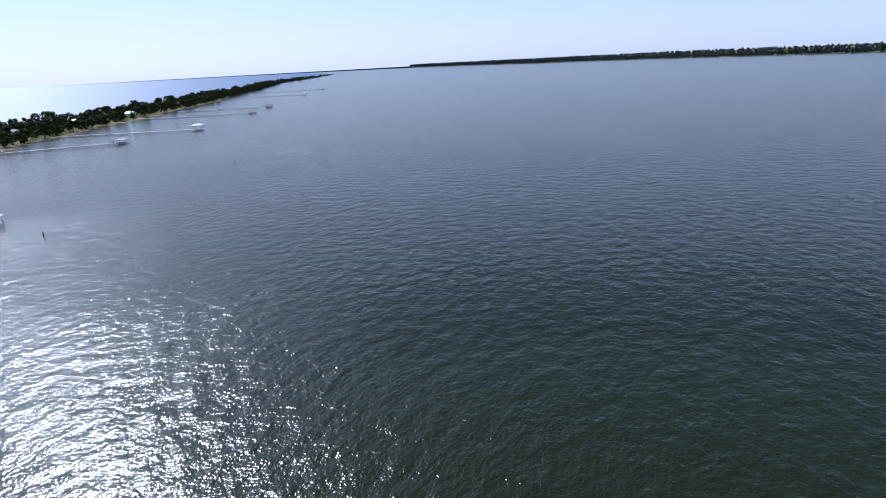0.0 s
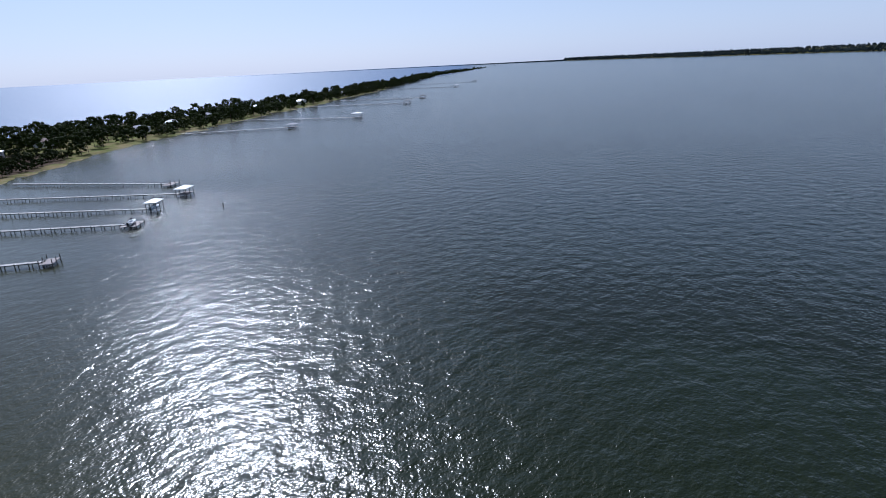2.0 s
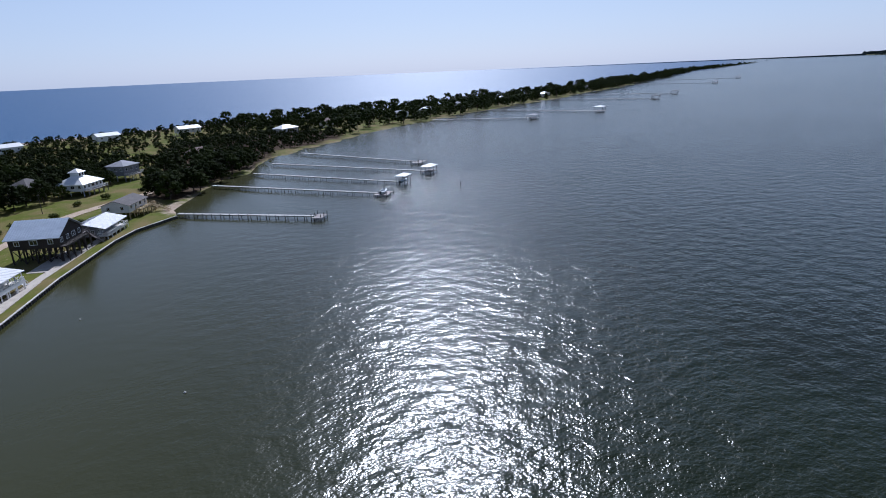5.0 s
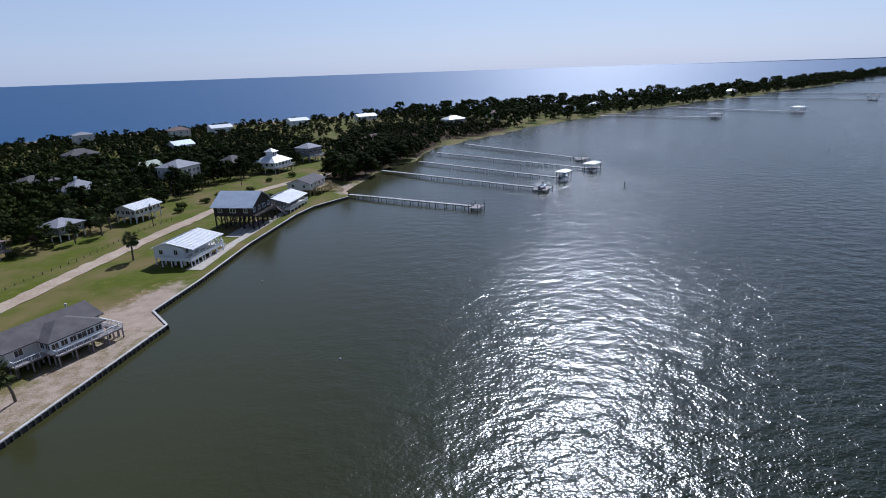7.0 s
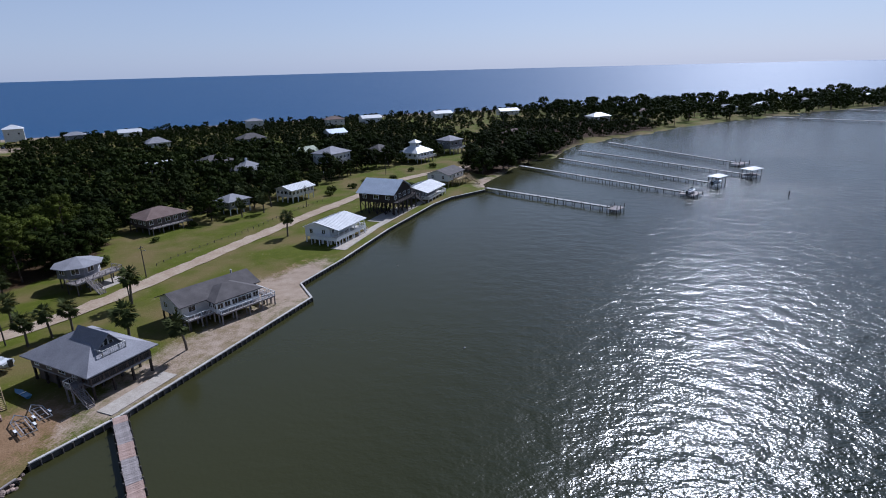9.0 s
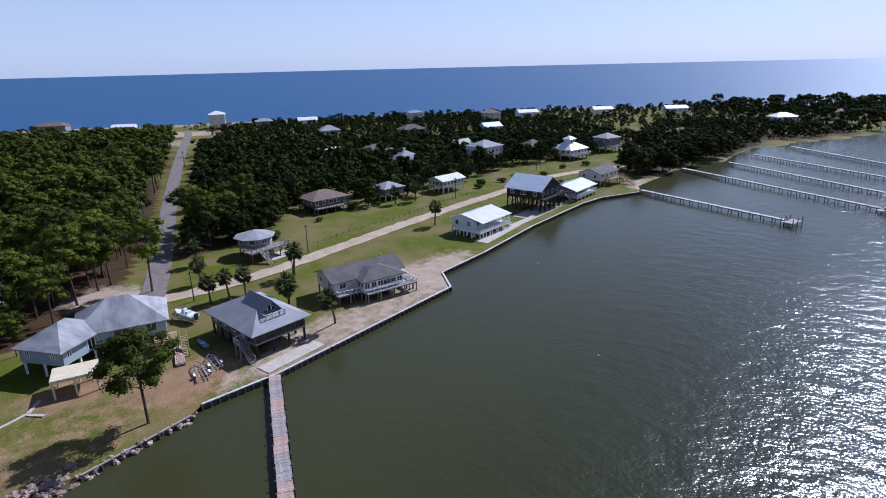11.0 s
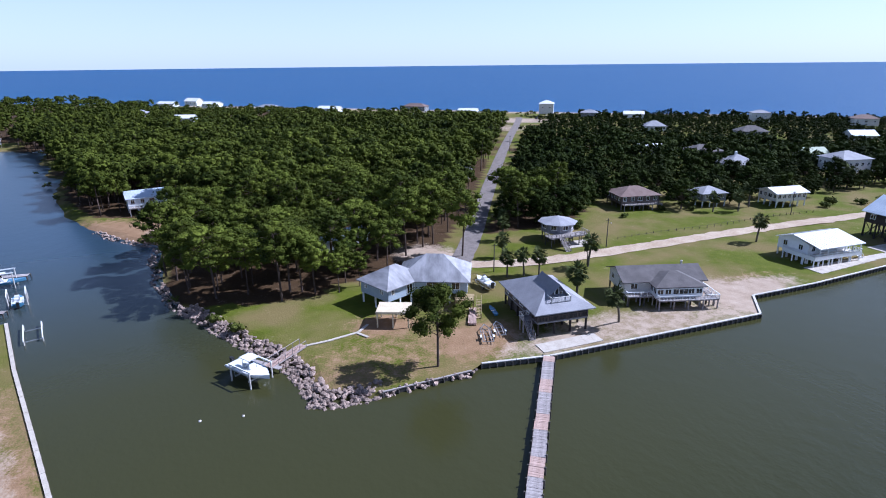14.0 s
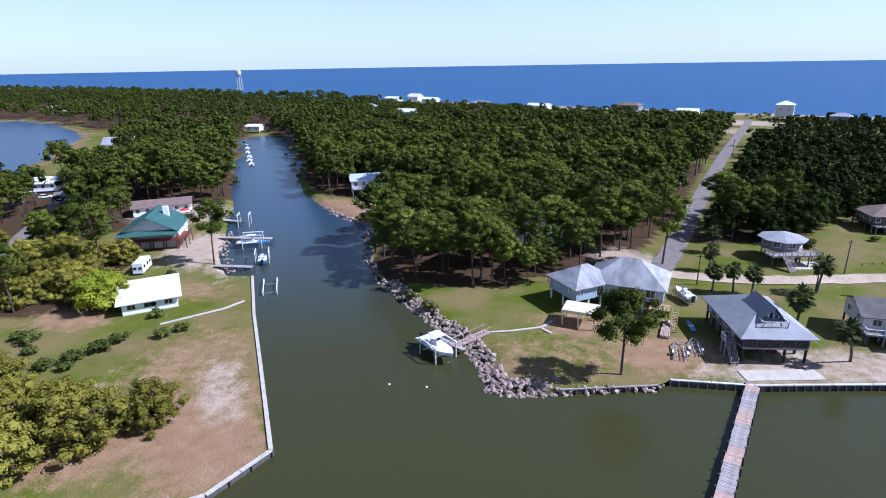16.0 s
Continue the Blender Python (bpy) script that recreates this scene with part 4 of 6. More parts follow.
# the pale blue house with two wings
hB = house_at("pale blue stilt house with streaked hipped roofs", 38.5, 109.5, -25, clear=14)
bB = (-7.0, 7.4, -5.4, 5.4)
posts(hB, bB, 0, 2.4, WHITE)
part("floor_slab", Geo().box(*bB, 2.4, 2.7), PALEBLUE, hB)
walls(hB, bB, 2.7, 5.2, PALEBLUE, 3.6, (1.7, 1.5))
g, _ = hip_roof(*bB, 5.2, 4.2, .7)
part("roof", g, STREAKROOF, hB, "streaked pale shingle roof")
w = Matrix.Rotation(radians(50), 4, 'Z')
wing = part("wing", Geo().box(-.1, .1, -.1, .1, 2.45, 2.6), PALEBLUE, hB)
wing.matrix_basis = Matrix.Translation((-8.6, -4.2, 0)) @ w
part("wing_floor", Geo().box(-5.0, 4.5, -4.4, 4.4, 2.4, 2.7), PALEBLUE, wing)
g, _ = hip_roof(-5.0, 5.5, -4.4, 4.4, 5.2, 3.0, .7)
part("wing_roof", g, STREAKROOF, wing)
for p, q, holes in (((-5, 4.4), (-5, -4.4), [(1.2, 2.1, 3.6, 4.7), (6.4, 7.3, 3.6, 4.7)]), ((-5, -4.4), (4.5, -4.4), [(1.0, 1.8, 3.6, 4.7), (5.2, 6.8, 2.75, 4.8), (7.4, 9.0, 2.75, 4.8)]), ((4.5, 4.4), (-5, 4.4), [])):
    part("wing_wall", wall_geo(p, q, 2.7, 5.2, holes), PALEBLUE, wing)
    d = (Vector(q) - Vector(p)).normalized()
    for a, b, lo, hi in holes:
        m = Vector(p) + d * (a + b) / 2
        s = Vector((-d.y, d.x))
        pane = Geo().beam((*(Vector(p) + d * (a + .05) + s * .05), (lo + hi) / 2), (*(Vector(p) + d * (b - .05) + s * .05), (lo + hi) / 2), .03, hi - lo - .1)
        part("wing_window", pane, PANE, wing)
        fr = Geo()
        for t in (a, (a + b) / 2, b):
            c = Vector(p) + d * t
            fr.beam((c.x, c.y, lo), (c.x, c.y, hi), .12)
        part("window_frame", fr, WHITE, wing)
me = Geo().box(-.14, .14, -.14, .14, -.3, 2.4).mesh("wing_post", WHITE)
for a in (-4.7, -1.5, 1.6):
    for c in (-4.1, 0, 4.1):
        part("wing_post", me, WHITE, wing).location = (a, c, 0)
# new deck canopy in front
cn = thing("deck_canopy", "new pale timber deck on tall posts beside the house", "deck", Matrix.Translation((26.2, 98.6, GROUND)) @ pose(0, 0, 0, 0, 0, -24) @ Matrix.Diagonal((1.25, 1.35, 1.1, 1)))
part("deck_top", Geo().box(-2.6, 2.6, -1.7, 1.9, 2.85, 3.0).box(-2.6, 2.6, -1.75, -1.65, 2.6, 2.84).box(-2.6, 2.6, 1.85, 1.95, 2.6, 2.84), PALEDECK, cn)
me = Geo().box(-.1, .1, -.1, .1, -.2, 2.6).mesh("post", PALEDECK)
for a in (-2.4, 0, 2.4):
    for c in (-1.6, 1.8):
        part("post", me, PALEDECK, cn).location = (a, c, 0)
yd = thing("timber_deck", "bright new yellow timber deck at the house corner", "deck", Matrix.Translation((42.0, 99.6, GROUND)) @ pose(0, 0, 0, 0, 0, -25))
deck(yd, (-2.2, 1.6, -1.6, 1.8), 2.5, WOODNEW, WOODNEW, True, "s")
stairs(yd, (2.6, -4.8, 0), (2.6, -1.0, 2.5), 1.1, WOODNEW)

# the grey house with the front wing and long deck
hC = house_at("cream house with a grey shingled roof and railed deck", 83.2, 91.0, -17, clear=13)
bC = (-8.6, 8.4, -3.8, 5.0)
posts(hC, (-8.6, 8.4, -6.4, 5.0), 0, 1.9, PILE)
part("floor_slab", Geo().box(*bC, 1.9, 2.2), CREAM, hC)
walls(hC, bC, 2.2, 4.7, CREAM, 3.6, (1.4, 1.2))
part("roof", gable_roof(*bC, 4.7, 2.0, "x", .7, at=.5), DARKROOF, hC, "dark grey shingle roof")
for g2 in gable_end(*bC, 4.7, 2.0, "x"):
    part("gable", g2, CREAM, hC)
fw = (-3.0, 6.8, -7.0, -3.8)
part("wing_floor", Geo().box(*fw, 1.9, 2.2), CREAM, hC)
walls(hC, fw, 2.2, 4.4, WHITE, 1.6, (1.2, 1.1), "wse")
g, _ = hip_roof(-3.0, 6.8, -7.0, 1.5, 4.6, 1.9, .6)
part("wing_roof", g, DARKROOF, hC, "dark grey hipped roof over the front wing")
part("vent_pipe", Geo().tube((5.9, 1.6, 6.0), (5.9, 1.6, 7.0), .18, .18, 8).tube((5.9, 1.6, 7.0), (5.9, 1.6, 7.12), .28, .2, 8), CAP, hC)
deck(hC, (-8.6, -3.0, -6.0, -3.8), 2.15, WOODGREY, WHITE, True, "ws")
deck(hC, (-3.0, 9.6, -8.6, -7.0), 2.15, WOODGREY, WHITE, True, "wse")
deck(hC, (8.4, 9.6, -7.0, 3.0), 2.15, WOODGREY, WHITE, True, "e")
stairs(hC, (10.2, 6.5, 0), (10.2, 3.0, 2.15), 1.1, WOODGREY)

# white house with the covered porch
hD = house_at("white cottage with a white metal roof and long porch", 138.5, 95.2, -2, clear=12)
bD = (-7.0, 6.6, -2.8, 6.0)
posts(hD, (-7.0, 7.2, -6.0, 6.0), 0, 1.9, WHITE)
part("floor_slab", Geo().box(*bD, 1.9, 2.2), WHITE, hD)
walls(hD, bD, 2.2, 4.75, WHITE, 3.0)
part("roof", gable_roof(-7.0, 7.2, -5.8, 6.0, 4.75, 1.7, "x", .5, at=.62, ribs=.9), WHITEROOF, hD, "white ribbed metal roof")
for g2 in gable_end(-7.0, 6.6, -2.8, 6.0, 4.75, 1.7, "x", .62):
    part("gable", g2, WHITE, hD)
deck(hD, (-8.6, 7.2, -6.0, -2.8), 2.2, CREAM, WHITE, True, "wse", WHITE)
deck(hD, (-8.6, -7.0, -2.8, 3.0), 2.2, CREAM, WHITE, True, "wn", WHITE)
for b in ((-8.62, 7.22, -6.07, -6.02), (-8.67, -8.62, -6.02, 3.0)):
    part("porch_skirt", Geo().box(*b, 1.75, 2.75), WHITE, hD, "white boarded porch parapet")
me = Geo().box(-.1, .1, -.1, .1, 2.2, 4.7).mesh("porch_post", WHITE)
for i in range(6):
    part("porch_post", me, WHITE, hD).location = (-6.8 + i * 2.76, -5.7, 0)
stairs(hD, (9.8, -4.4, 0), (7.2, -4.4, 2.2), 1.2, WHITE)

# tall dark house on cross-braced stilts
hE = house_at("dark brown house on tall braced stilts, metal roof", 174.5, 97.0, -1, clear=12)
bE = (-7.2, 6.6, -7.0, 6.4)
posts(hE, bE, 0, 4.3, WOODDARK, 3.4, .34)
part("floor_slab", Geo().box(*bE, 4.3, 4.65), WOODDARK, hE)
walls(hE, bE, 4.65, 7.4, WOODDARK, 3.4, (1.3, 1.3))
part("roof", gable_roof(*bE, 7.4, 4.0, "y", .8, ribs=.7), METALROOF, hE, "pale galvanised metal roof")
for g2 in gable_end(*bE, 7.4, 4.0, "y", over=.8):
    part("gable", g2, WOODDARK, hE)
for i in range(4):
    x, y = -7.0 + i * 3.35, -6.8 + i * 3.2
    for p, q in (((x, -6.8, .2), (x + 3.3, -6.8, 4.2)), ((x + 3.3, -6.8, .2), (x, -6.8, 4.2)), ((-7.0, y, .2), (-7.0, y + 3.1, 4.2)), ((-7.0, y + 3.1, .2), (-7.0, y, 4.2))):
        part("brace", Geo().beam(p, q, .1, .18), WOODDARK, hE)
deck(hE, (6.6, 10.4, -7.4, -3.6), 4.6, WOODGREY, WOODDARK, True, "wse", WOODDARK)
deck(hE, (-7.2, 6.6, -9.0, -7.0), 4.6, WOODDARK, WOODDARK, True, "wse", WOODDARK)
stairs(hE, (12.4, -9.6, 0), (8.5, -7.4, 4.6), 1.2, WOODGREY)

# low house with a wide white roof and railed porch
hF = house_at("low dark-walled house with a broad white roof", 197, 92.5, -1, clear=12)
bF = (-8.2, 7.6, -3.4, 5.0)
posts(hF, (-8.2, 7.6, -6.0, 5.0), 0, 1.0, PILE)
part("floor_slab", Geo().box(*bF, 1.0, 1.3), WOODDARK, hF)
walls(hF, bF, 1.3, 3.9, GREYWALL, 2.6)
part("roof", gable_roof(-8.2, 7.6, -5.6, 5.0, 3.9, 1.8, "x", .9, at=.55, ribs=.9), WHITEROOF, hF, "broad white metal roof")
for g2 in gable_end(*bF, 3.9, 1.6, "x", .55):
    part("gable", g2, GREYWALL, hF)
deck(hF, (-8.2, 8.4, -6.4, -3.4), 1.3, CREAM, WHITE, True, "wse", WHITE)

# house with the yellow stairs
hG = house_at("pale house with a dark roof on tall stilts", 224, 93.0, -6, clear=12)
bG = (-7.2, 7.2, -4.6, 5.4)
posts(hG, bG, 0, 2.6, WOODNEW)
part("floor_slab", Geo().box(*bG, 2.6, 2.9), CREAM, hG)
walls(hG, bG, 2.9, 5.3, CREAM, 3.4)
part("roof", gable_roof(*bG, 5.3, 1.9, "x", .6), DARKROOF, hG, "dark shingle roof")
for g2 in gable_end(*bG, 5.3, 1.9, "x"):
    part("gable", g2, CREAM, hG)
deck(hG, (-2.5, 7.6, -7.4, -4.6), 2.85, WOODNEW, WOODNEW, True, "wse", WOODNEW)
stairs(hG, (6.0, -13.5, 0), (6.0, -7.4, 2.85), 1.5, WOODNEW)
stairs(hG, (11.5, -6.2, 0), (7.6, -6.2, 2.85), 1.4, WOODNEW)

# octagonal house on posts
hO = house_at("round grey house on posts with a timber deck", 85.2, 134.5, 0, clear=13)
ring = [(math.cos(radians(22.5 + 45 * i)), math.sin(radians(22.5 + 45 * i))) for i in range(8)]
me = Geo().tube((0, 0, -.3), (0, 0, 2.6), .16, .16, 8).mesh("post", PILE)
for i in range(8):
    part("post", me, PILE, hO).location = (ring[i][0] * 4.2, ring[i][1] * 4.2, 0)
part("floor_slab", Geo().hull([(a * 4.7, b * 4.7, 2.6) for a, b in ring], [(a * 4.7, b * 4.7, 2.9) for a, b in ring]), WOODGREY, hO)
for i in range(8):
    a, b = ring[i], ring[(i + 1) % 8]
    p, q = Vector(a) * 4.6, Vector(b) * 4.6
    d = (q - p).normalized()
    ln = (q - p).length
    hole = (ln / 2 - .8, ln / 2 + .8, 3.7, 5.0)
    part("wall", wall_geo(p, q, 2.9, 5.4, [hole]), GREYWALL, hO)
    window(hO, p + d * ln / 2, d, None, 1.6, 1.3, 3.7)
    part("roof_panel", Geo().slab([(a[0] * 5.7, a[1] * 5.7, 5.35), (b[0] * 5.7, b[1] * 5.7, 5.35), (0, 0, 7.0)], .16), GREYROOF, hO)
deck(hO, (-6.4, 5.6, -7.6, -4.0), 2.85, WOODGREY, WOODGREY, True, "wse", PILE)
stairs(hO, (-3.2, -11.4, 0), (-3.2, -7.6, 2.85), 1.6, WOODGREY)
part("pad", Geo().box(-1.5, 6.5, -9.0, -3.5, -.1, .06), CONCRETE, hO, "pale concrete pad")

# brown house and the village behind the dirt road
simple_house("brown house with a low brown shingle roof", 131, 159, -11, 14, 11, 2.2, 4.7, 2.4, BROWNWALL, BROWNROOF, "hip", 2.6, porch=2.6, leg=BROWNWALL, chimney=None, clear=11)
simple_house("white cottage with a bright white metal roof", 180, 140, -8, 12, 8.5, 2.4, 4.9, 1.5, CREAM, WHITEROOF, "gable", 1.9, ribs=.9, clear=10)
simple_house("pale cottage half hidden among trees", 156, 150, -10, 9, 8, 2.4, 4.8, 1.9, GREYWALL, GREYROOF, "hip", clear=7)
simple_house("house with a dark grey hipped roof", 226, 224, -15, 16, 12, 2.4, 5.2, 3.0, GREYWALL, DARKROOF, "hip", clear=11)
simple_house("white house with a pale roof and chimneys", 211, 189, -14, 14, 13, 2.4, 5.2, 3.6, WHITE, GREYROOF, "hip", porch=2.0, chimney=(0, 1), clear=11)
simple_house("tall pale house with a hipped grey roof", 240, 161, -10, 14, 12, 4.5, 9.6, 2.8, CREAM, GREYROOF, "hip", 2.4, porch=2.4, clear=12)
simple_house("grey-roofed house on white posts", 275, 153, -12, 12, 10, 3.0, 6.0, 3.2, CREAM, DARKROOF, "hip", porch=3.0, clear=11)
hW = simple_house("white house with a stepped pyramid roof and cupola", 279, 133, -12, 14, 13, 2.6, 5.4, 4.0, WHITE, WHITEROOF, "hip", porch=2.4, clear=12)
part("cupola", Geo().box(-2, 2, -2, 2, 7.6, 10.2), WHITE, hW)
g, _ = hip_roof(-2, 2, -2, 2.01, 10.2, 1.6, .7)
part("cupola_roof", g, WHITEROOF, hW)
for a in (-1.0, 1.0):
    part("cupola_pane", Geo().box(a - .5, a + .5, -2.06, -2.01, 8.6, 9.8), PANE, hW)
simple_house("cream house with a pale green metal roof", 268, 197, -14, 12, 9, 2.4, 5.0, 2.6, CREAM, LIMEROOF, "gable", clear=9)
simple_house("cottage with a white metal roof among trees", 213, 248, -20, 12, 9, 2.0, 4.6, 1.6, CREAM, WHITEROOF, "gable", clear=9)
simple_house("grey house with a hipped roof", 282, 326, -25, 14, 11, 2.4, 5.4, 3.4, CREAM, GREYROOF, "hip", clear=10)
simple_house("grey-roofed house among the village trees", 318, 277, -25, 17, 12, 2.4, 5.0, 3.4, GREYWALL, DARKROOF, "hip", clear=11)
simple_house("blue-roofed house behind the trees", 355, 232, -25, 14, 10, 2.4, 5.4, 2.8, CREAM, METALROOF, "gable", clear=9)
simple_house("tall house with a dark porch and stairs", 313, 126, -20, 11, 10, 3.2, 7.8, 2.4, GREYWALL, GREYROOF, "hip", porch=2.6, clear=10)
simple_house("low grey house under the shore trees", 392, 108, -30, 18, 12, .4, 3.2, 3.0, GREYWALL, BROWNROOF, "hip", clear=11)
simple_house("pale house by the road among pines", 96, 232, 60, 12, 8, .6, 3.4, 1.6, GREYWALL, GREYROOF, "gable", clear=8)
simple_house("white building among pines", 26, 152, 20, 13, 8, .6, 3.4, 1.5, WHITE, METALROOF, "gable", clear=7)
simple_house("dark blue cabin under pines", 5, 153, -6, 7, 6, .6, 3.6, 1.8, BLUEWALL, METALROOF, "gable", along="y", clear=5)

# houses along the gulf beach
BEACH = [("three-storey cream beach house with a hipped roof", 283, 474, -33, 13, 12, 3.0, 12.0, 3.0, CREAM, WHITEROOF, "hip"),
         ("tall pale beach house on stilts", 393, 336, -38, 13, 11, 3.0, 9.5, 2.0, CREAM, GREYROOF, "hip"),
         ("pinkish beach house with a dark roof", 437, 285, -40, 16, 11, 2.6, 7.4, 2.6, CREAM, BROWNROOF, "hip"),
         ("white-roofed beach house on posts", 462, 262, -40, 18, 11, 2.6, 6.6, 2.4, WHITE, WHITEROOF, "gable"),
         ("white beach house with a white roof", 330, 408, -35, 16, 10, 2.6, 5.6, 2.4, WHITE, WHITEROOF, "gable"),
         ("grey beach house with a pale roof", 305, 437, -35, 14, 10, 2.6, 5.6, 2.4, GREYWALL, GREYROOF, "hip"),
         ("low white beach house by the sand", 226, 527, -38, 18, 10, 1.0, 4.2, 2.0, WHITE, WHITEROOF, "gable"),
         ("large grey beach house on stilts", 182, 560, -40, 24, 12, 3.2, 7.6, 2.8, GREYWALL, BROWNROOF, "hip"),
         ("white low beach house with gables", 104, 610, -40, 24, 10, 1.6, 5.0, 2.4, WHITE, WHITEROOF, "gable"),
         ("pale beach house with a broad roof", 46, 660, -40, 22, 11, 1.6, 5.4, 2.6, CREAM, GREYROOF, "hip"),
         ("white beach house by the dunes", -12, 735, -40, 22, 10, 2.0, 6.0, 2.6, WHITE, WHITEROOF, "gable"),
         ("long white beach house on posts", -62, 770, -40, 24, 10, 2.0, 6.0, 2.4, WHITE, WHITEROOF, "gable"),
         ("white beach cottage on the shore", 520, 215, -45, 18, 11, 2.4, 6.4, 2.4, WHITE, WHITEROOF, "gable"),
         ("white-roofed cottage near the beach", 560, 160, -48, 20, 11, 2.4, 6.0, 2.4, CREAM, WHITEROOF, "gable"),
         ("gabled white house high over the trees", -33, 770, -40, 18, 12, 3.0, 8.0, 3.6, WHITE, WHITEROOF, "gable"),
         ("long low white building by the lagoon", -470, 716, -30, 44, 14, .6, 5.0, 2.0, WHITE, WHITEROOF, "gable"),
         ("white house with a grey roof among far pines", -31, 527, -20, 16, 10, 2.4, 7.4, 2.6, WHITE, WHITEROOF, "gable"),
         ("grey house among far pines", -76, 599, -20, 18, 13, 2.4, 8.0, 3.4, GREYWALL, GREYROOF, "hip"),
         ("white cottage at the canal head", -143, 441, -10, 11, 8, 2.0, 5.0, 1.6, WHITE, WHITEROOF, "gable"),
         ("brown house at the canal head", -108, 440, 10, 10, 8, 2.0, 5.0, 2.2, BROWNWALL, GREYROOF, "gable"),
         ("white two-storey house with steep gables by the lagoon", -178, 316, 10, 15, 13, 2.6, 8.0, 4.6, WHITE, GREYROOF, "gable")]
for lab, x, y, yaw, w, d, fl, ea, ri, wa, ro, ki in BEACH:
    simple_house(lab, x, y, yaw, w, d, fl, ea, ri, wa, ro, ki, 4.6, porch=0.0, clear=max(w, d) * .5 + 5)
SPIT_HOUSES = [(610, -40, -50, GREYROOF), (650, -75, -45, WHITEROOF), (560, 30, -40, BROWNROOF), (720, -120, -45, GREYROOF), (800, -200, -42, WHITEROOF), (868, -285, -40, WHITEROOF), (940, -330, -40, GREYROOF), (1050, -430, -38, WHITEROOF), (1180, -540, -38, WHITEROOF), (1270, -600, -38, WHITEROOF), (505, 65, -40, WHITEROOF)]
for x, y, yaw, roof in SPIT_HOUSES:
    simple_house("pale house among the trees of the spit", x, y, yaw, 18, 11, 2.0, 6.0, 2.6, CREAM, roof, "hip", 4.0, clear=13)

# west side of the canal
hH = house_at("white house with a green metal roof and red porch", -82, 154.5, 12, clear=15)
bH = (-7.0, 7.0, -6.4, 8.5)
part("foundation", Geo().box(-6.8, 6.8, -3.6, 8.4, -.2, 2.6), CREAM, hH)
posts(hH, (-7.0, 7.0, -6.4, -3.6), 0, 2.6, REDWOOD)
part("floor_slab", Geo().box(*bH, 2.6, 2.9), REDWOOD, hH)
walls(hH, (-7.0, 7.0, -3.8, 8.5), 2.9, 5.4, WHITE, 2.0)
part("roof", gable_roof(*bH, 5.4, 4.2, "y", .8, ribs=.8), GREENROOF, hH, "dark green metal roof")
for g2 in gable_end(-7.0, 7.0, -5.6, 8.5, 5.4, 4.2, "y", over=.8):
    part("gable", g2, WHITE, hH)
part("roof_skirt", Geo().slab([(-7.8, -8.4, 4.9), (7.8, -8.4, 4.9), (7.8, -6.0, 5.7), (-7.8, -6.0, 5.7)], .14), GREENROOF, hH)
part("chimney", Geo().box(2.4, 3.8, 2.0, 3.2, 5.5, 10.4), WHITE, hH)
railing(hH, [(-7.0, -3.8), (-7.0, -6.4), (7.0, -6.4), (7.0, -3.8)], 2.9, REDWOOD)
stairs(hH, (-8.6, -8.0, 0), (-8.6, -4.0, 2.9), 1.3, REDWOOD)
deck(hH, (7.0, 9.4, -6.4, 2.0), 2.9, REDWOOD, REDWOOD, True, "se")
hI = house_at("low white building with a flat pale roof", -63.3, 112.5, 26, clear=10)
bI = (-5.2, 5.2, -5.6, 6.4)
part("foundation", Geo().box(*bI, -.2, .12), CONCRETE, hI)
walls(hI, bI, .12, 2.7, WHITE, 3.0, (1.5, 1.0))
part("roof", Geo().slab([(-6.2, -6.6, 2.75), (6.2, -6.6, 2.75), (6.2, 7.4, 3.15), (-6.2, 7.4, 3.15)], .2), WHITEROOF, hI, "flat off-white roof")
hJ = simple_house("low building with a brown roof and white walls", -98, 193, 22, 18, 10, .5, 3.2, 1.6, WHITE, BROWNROOF, "gable", clear=13)
simple_house("raised white house with a pale metal roof by the canal", -30, 221, 12, 12, 11, 2.8, 5.6, 1.8, WHITE, METALROOF, "gable", 2.6, porch=2.8, clear=8, ribs=.8)
simple_house("long white house by the parking road", -168, 232, 15, 16, 9, 1.0, 4.0, 2.0, WHITE, WHITEROOF, "gable", clear=9)
CLEAR += [(-72, 109, 10), (-66, 103, 12), (60, 79, 17), (22, 92, 20), (38, 95, 14), (100, 95, 18), (-38, 80, 20), (-60, 132, 14), (205, 400, 16), (235, 455, 26), (110, 545, 26), (-30, 196, 20), (-160, 222, 16), (48, 134, 8), (-75, 128, 8), (-122, 340, 8)]


# ---- planting ----
rng = random.Random(11)
pines = []
for i in range(5):
    hgt = 12.2 + i * 1.2
    pines.append(tree("pine_tree", "tall slash pine with a rounded dark green crown", "pine", pine_geo(20 + i, hgt, 4.9 + .35 * (i % 3), 34, 62, .44, tuft=(.2, .38)), BARK, NEEDLE))
oaks = [tree("oak_tree", "broad dark green live oak", "oak", oak_geo(40 + i, 10 + i, 5.0 + .4 * i, 52, 46, .5, tuft=(.17, .34)), BARK, OAKLEAF) for i in range(3)]
olives = [tree("oak_tree", "round olive-green scrub oak on the dry lot", "oak", oak_geo(50 + i, 6.6, 5.4, 84, 60, .34, .1, tuft=(.12, .27)), BARK, OLIVE) for i in range(2)]
palms = [tree("palm_tree", "cabbage palm with a round head of fan leaves", "palm", palm_geo(60 + i, 4.3 + .5 * i, le), PALMBARK, PALMLEAF, "fronds") for i, le in enumerate((.2, .5, 2.2))]
used = set()


def put(master, x, y, size=1.0, turn=None, label="", group=""):
    first = master.name not in used
    used.add(master.name)
    ob = plant(master, x, y, size, rng.uniform(0, 360) if turn is None else turn, first)
    if label:
        ob["label"] = label
    if group:
        ob["group"] = group
    return ob


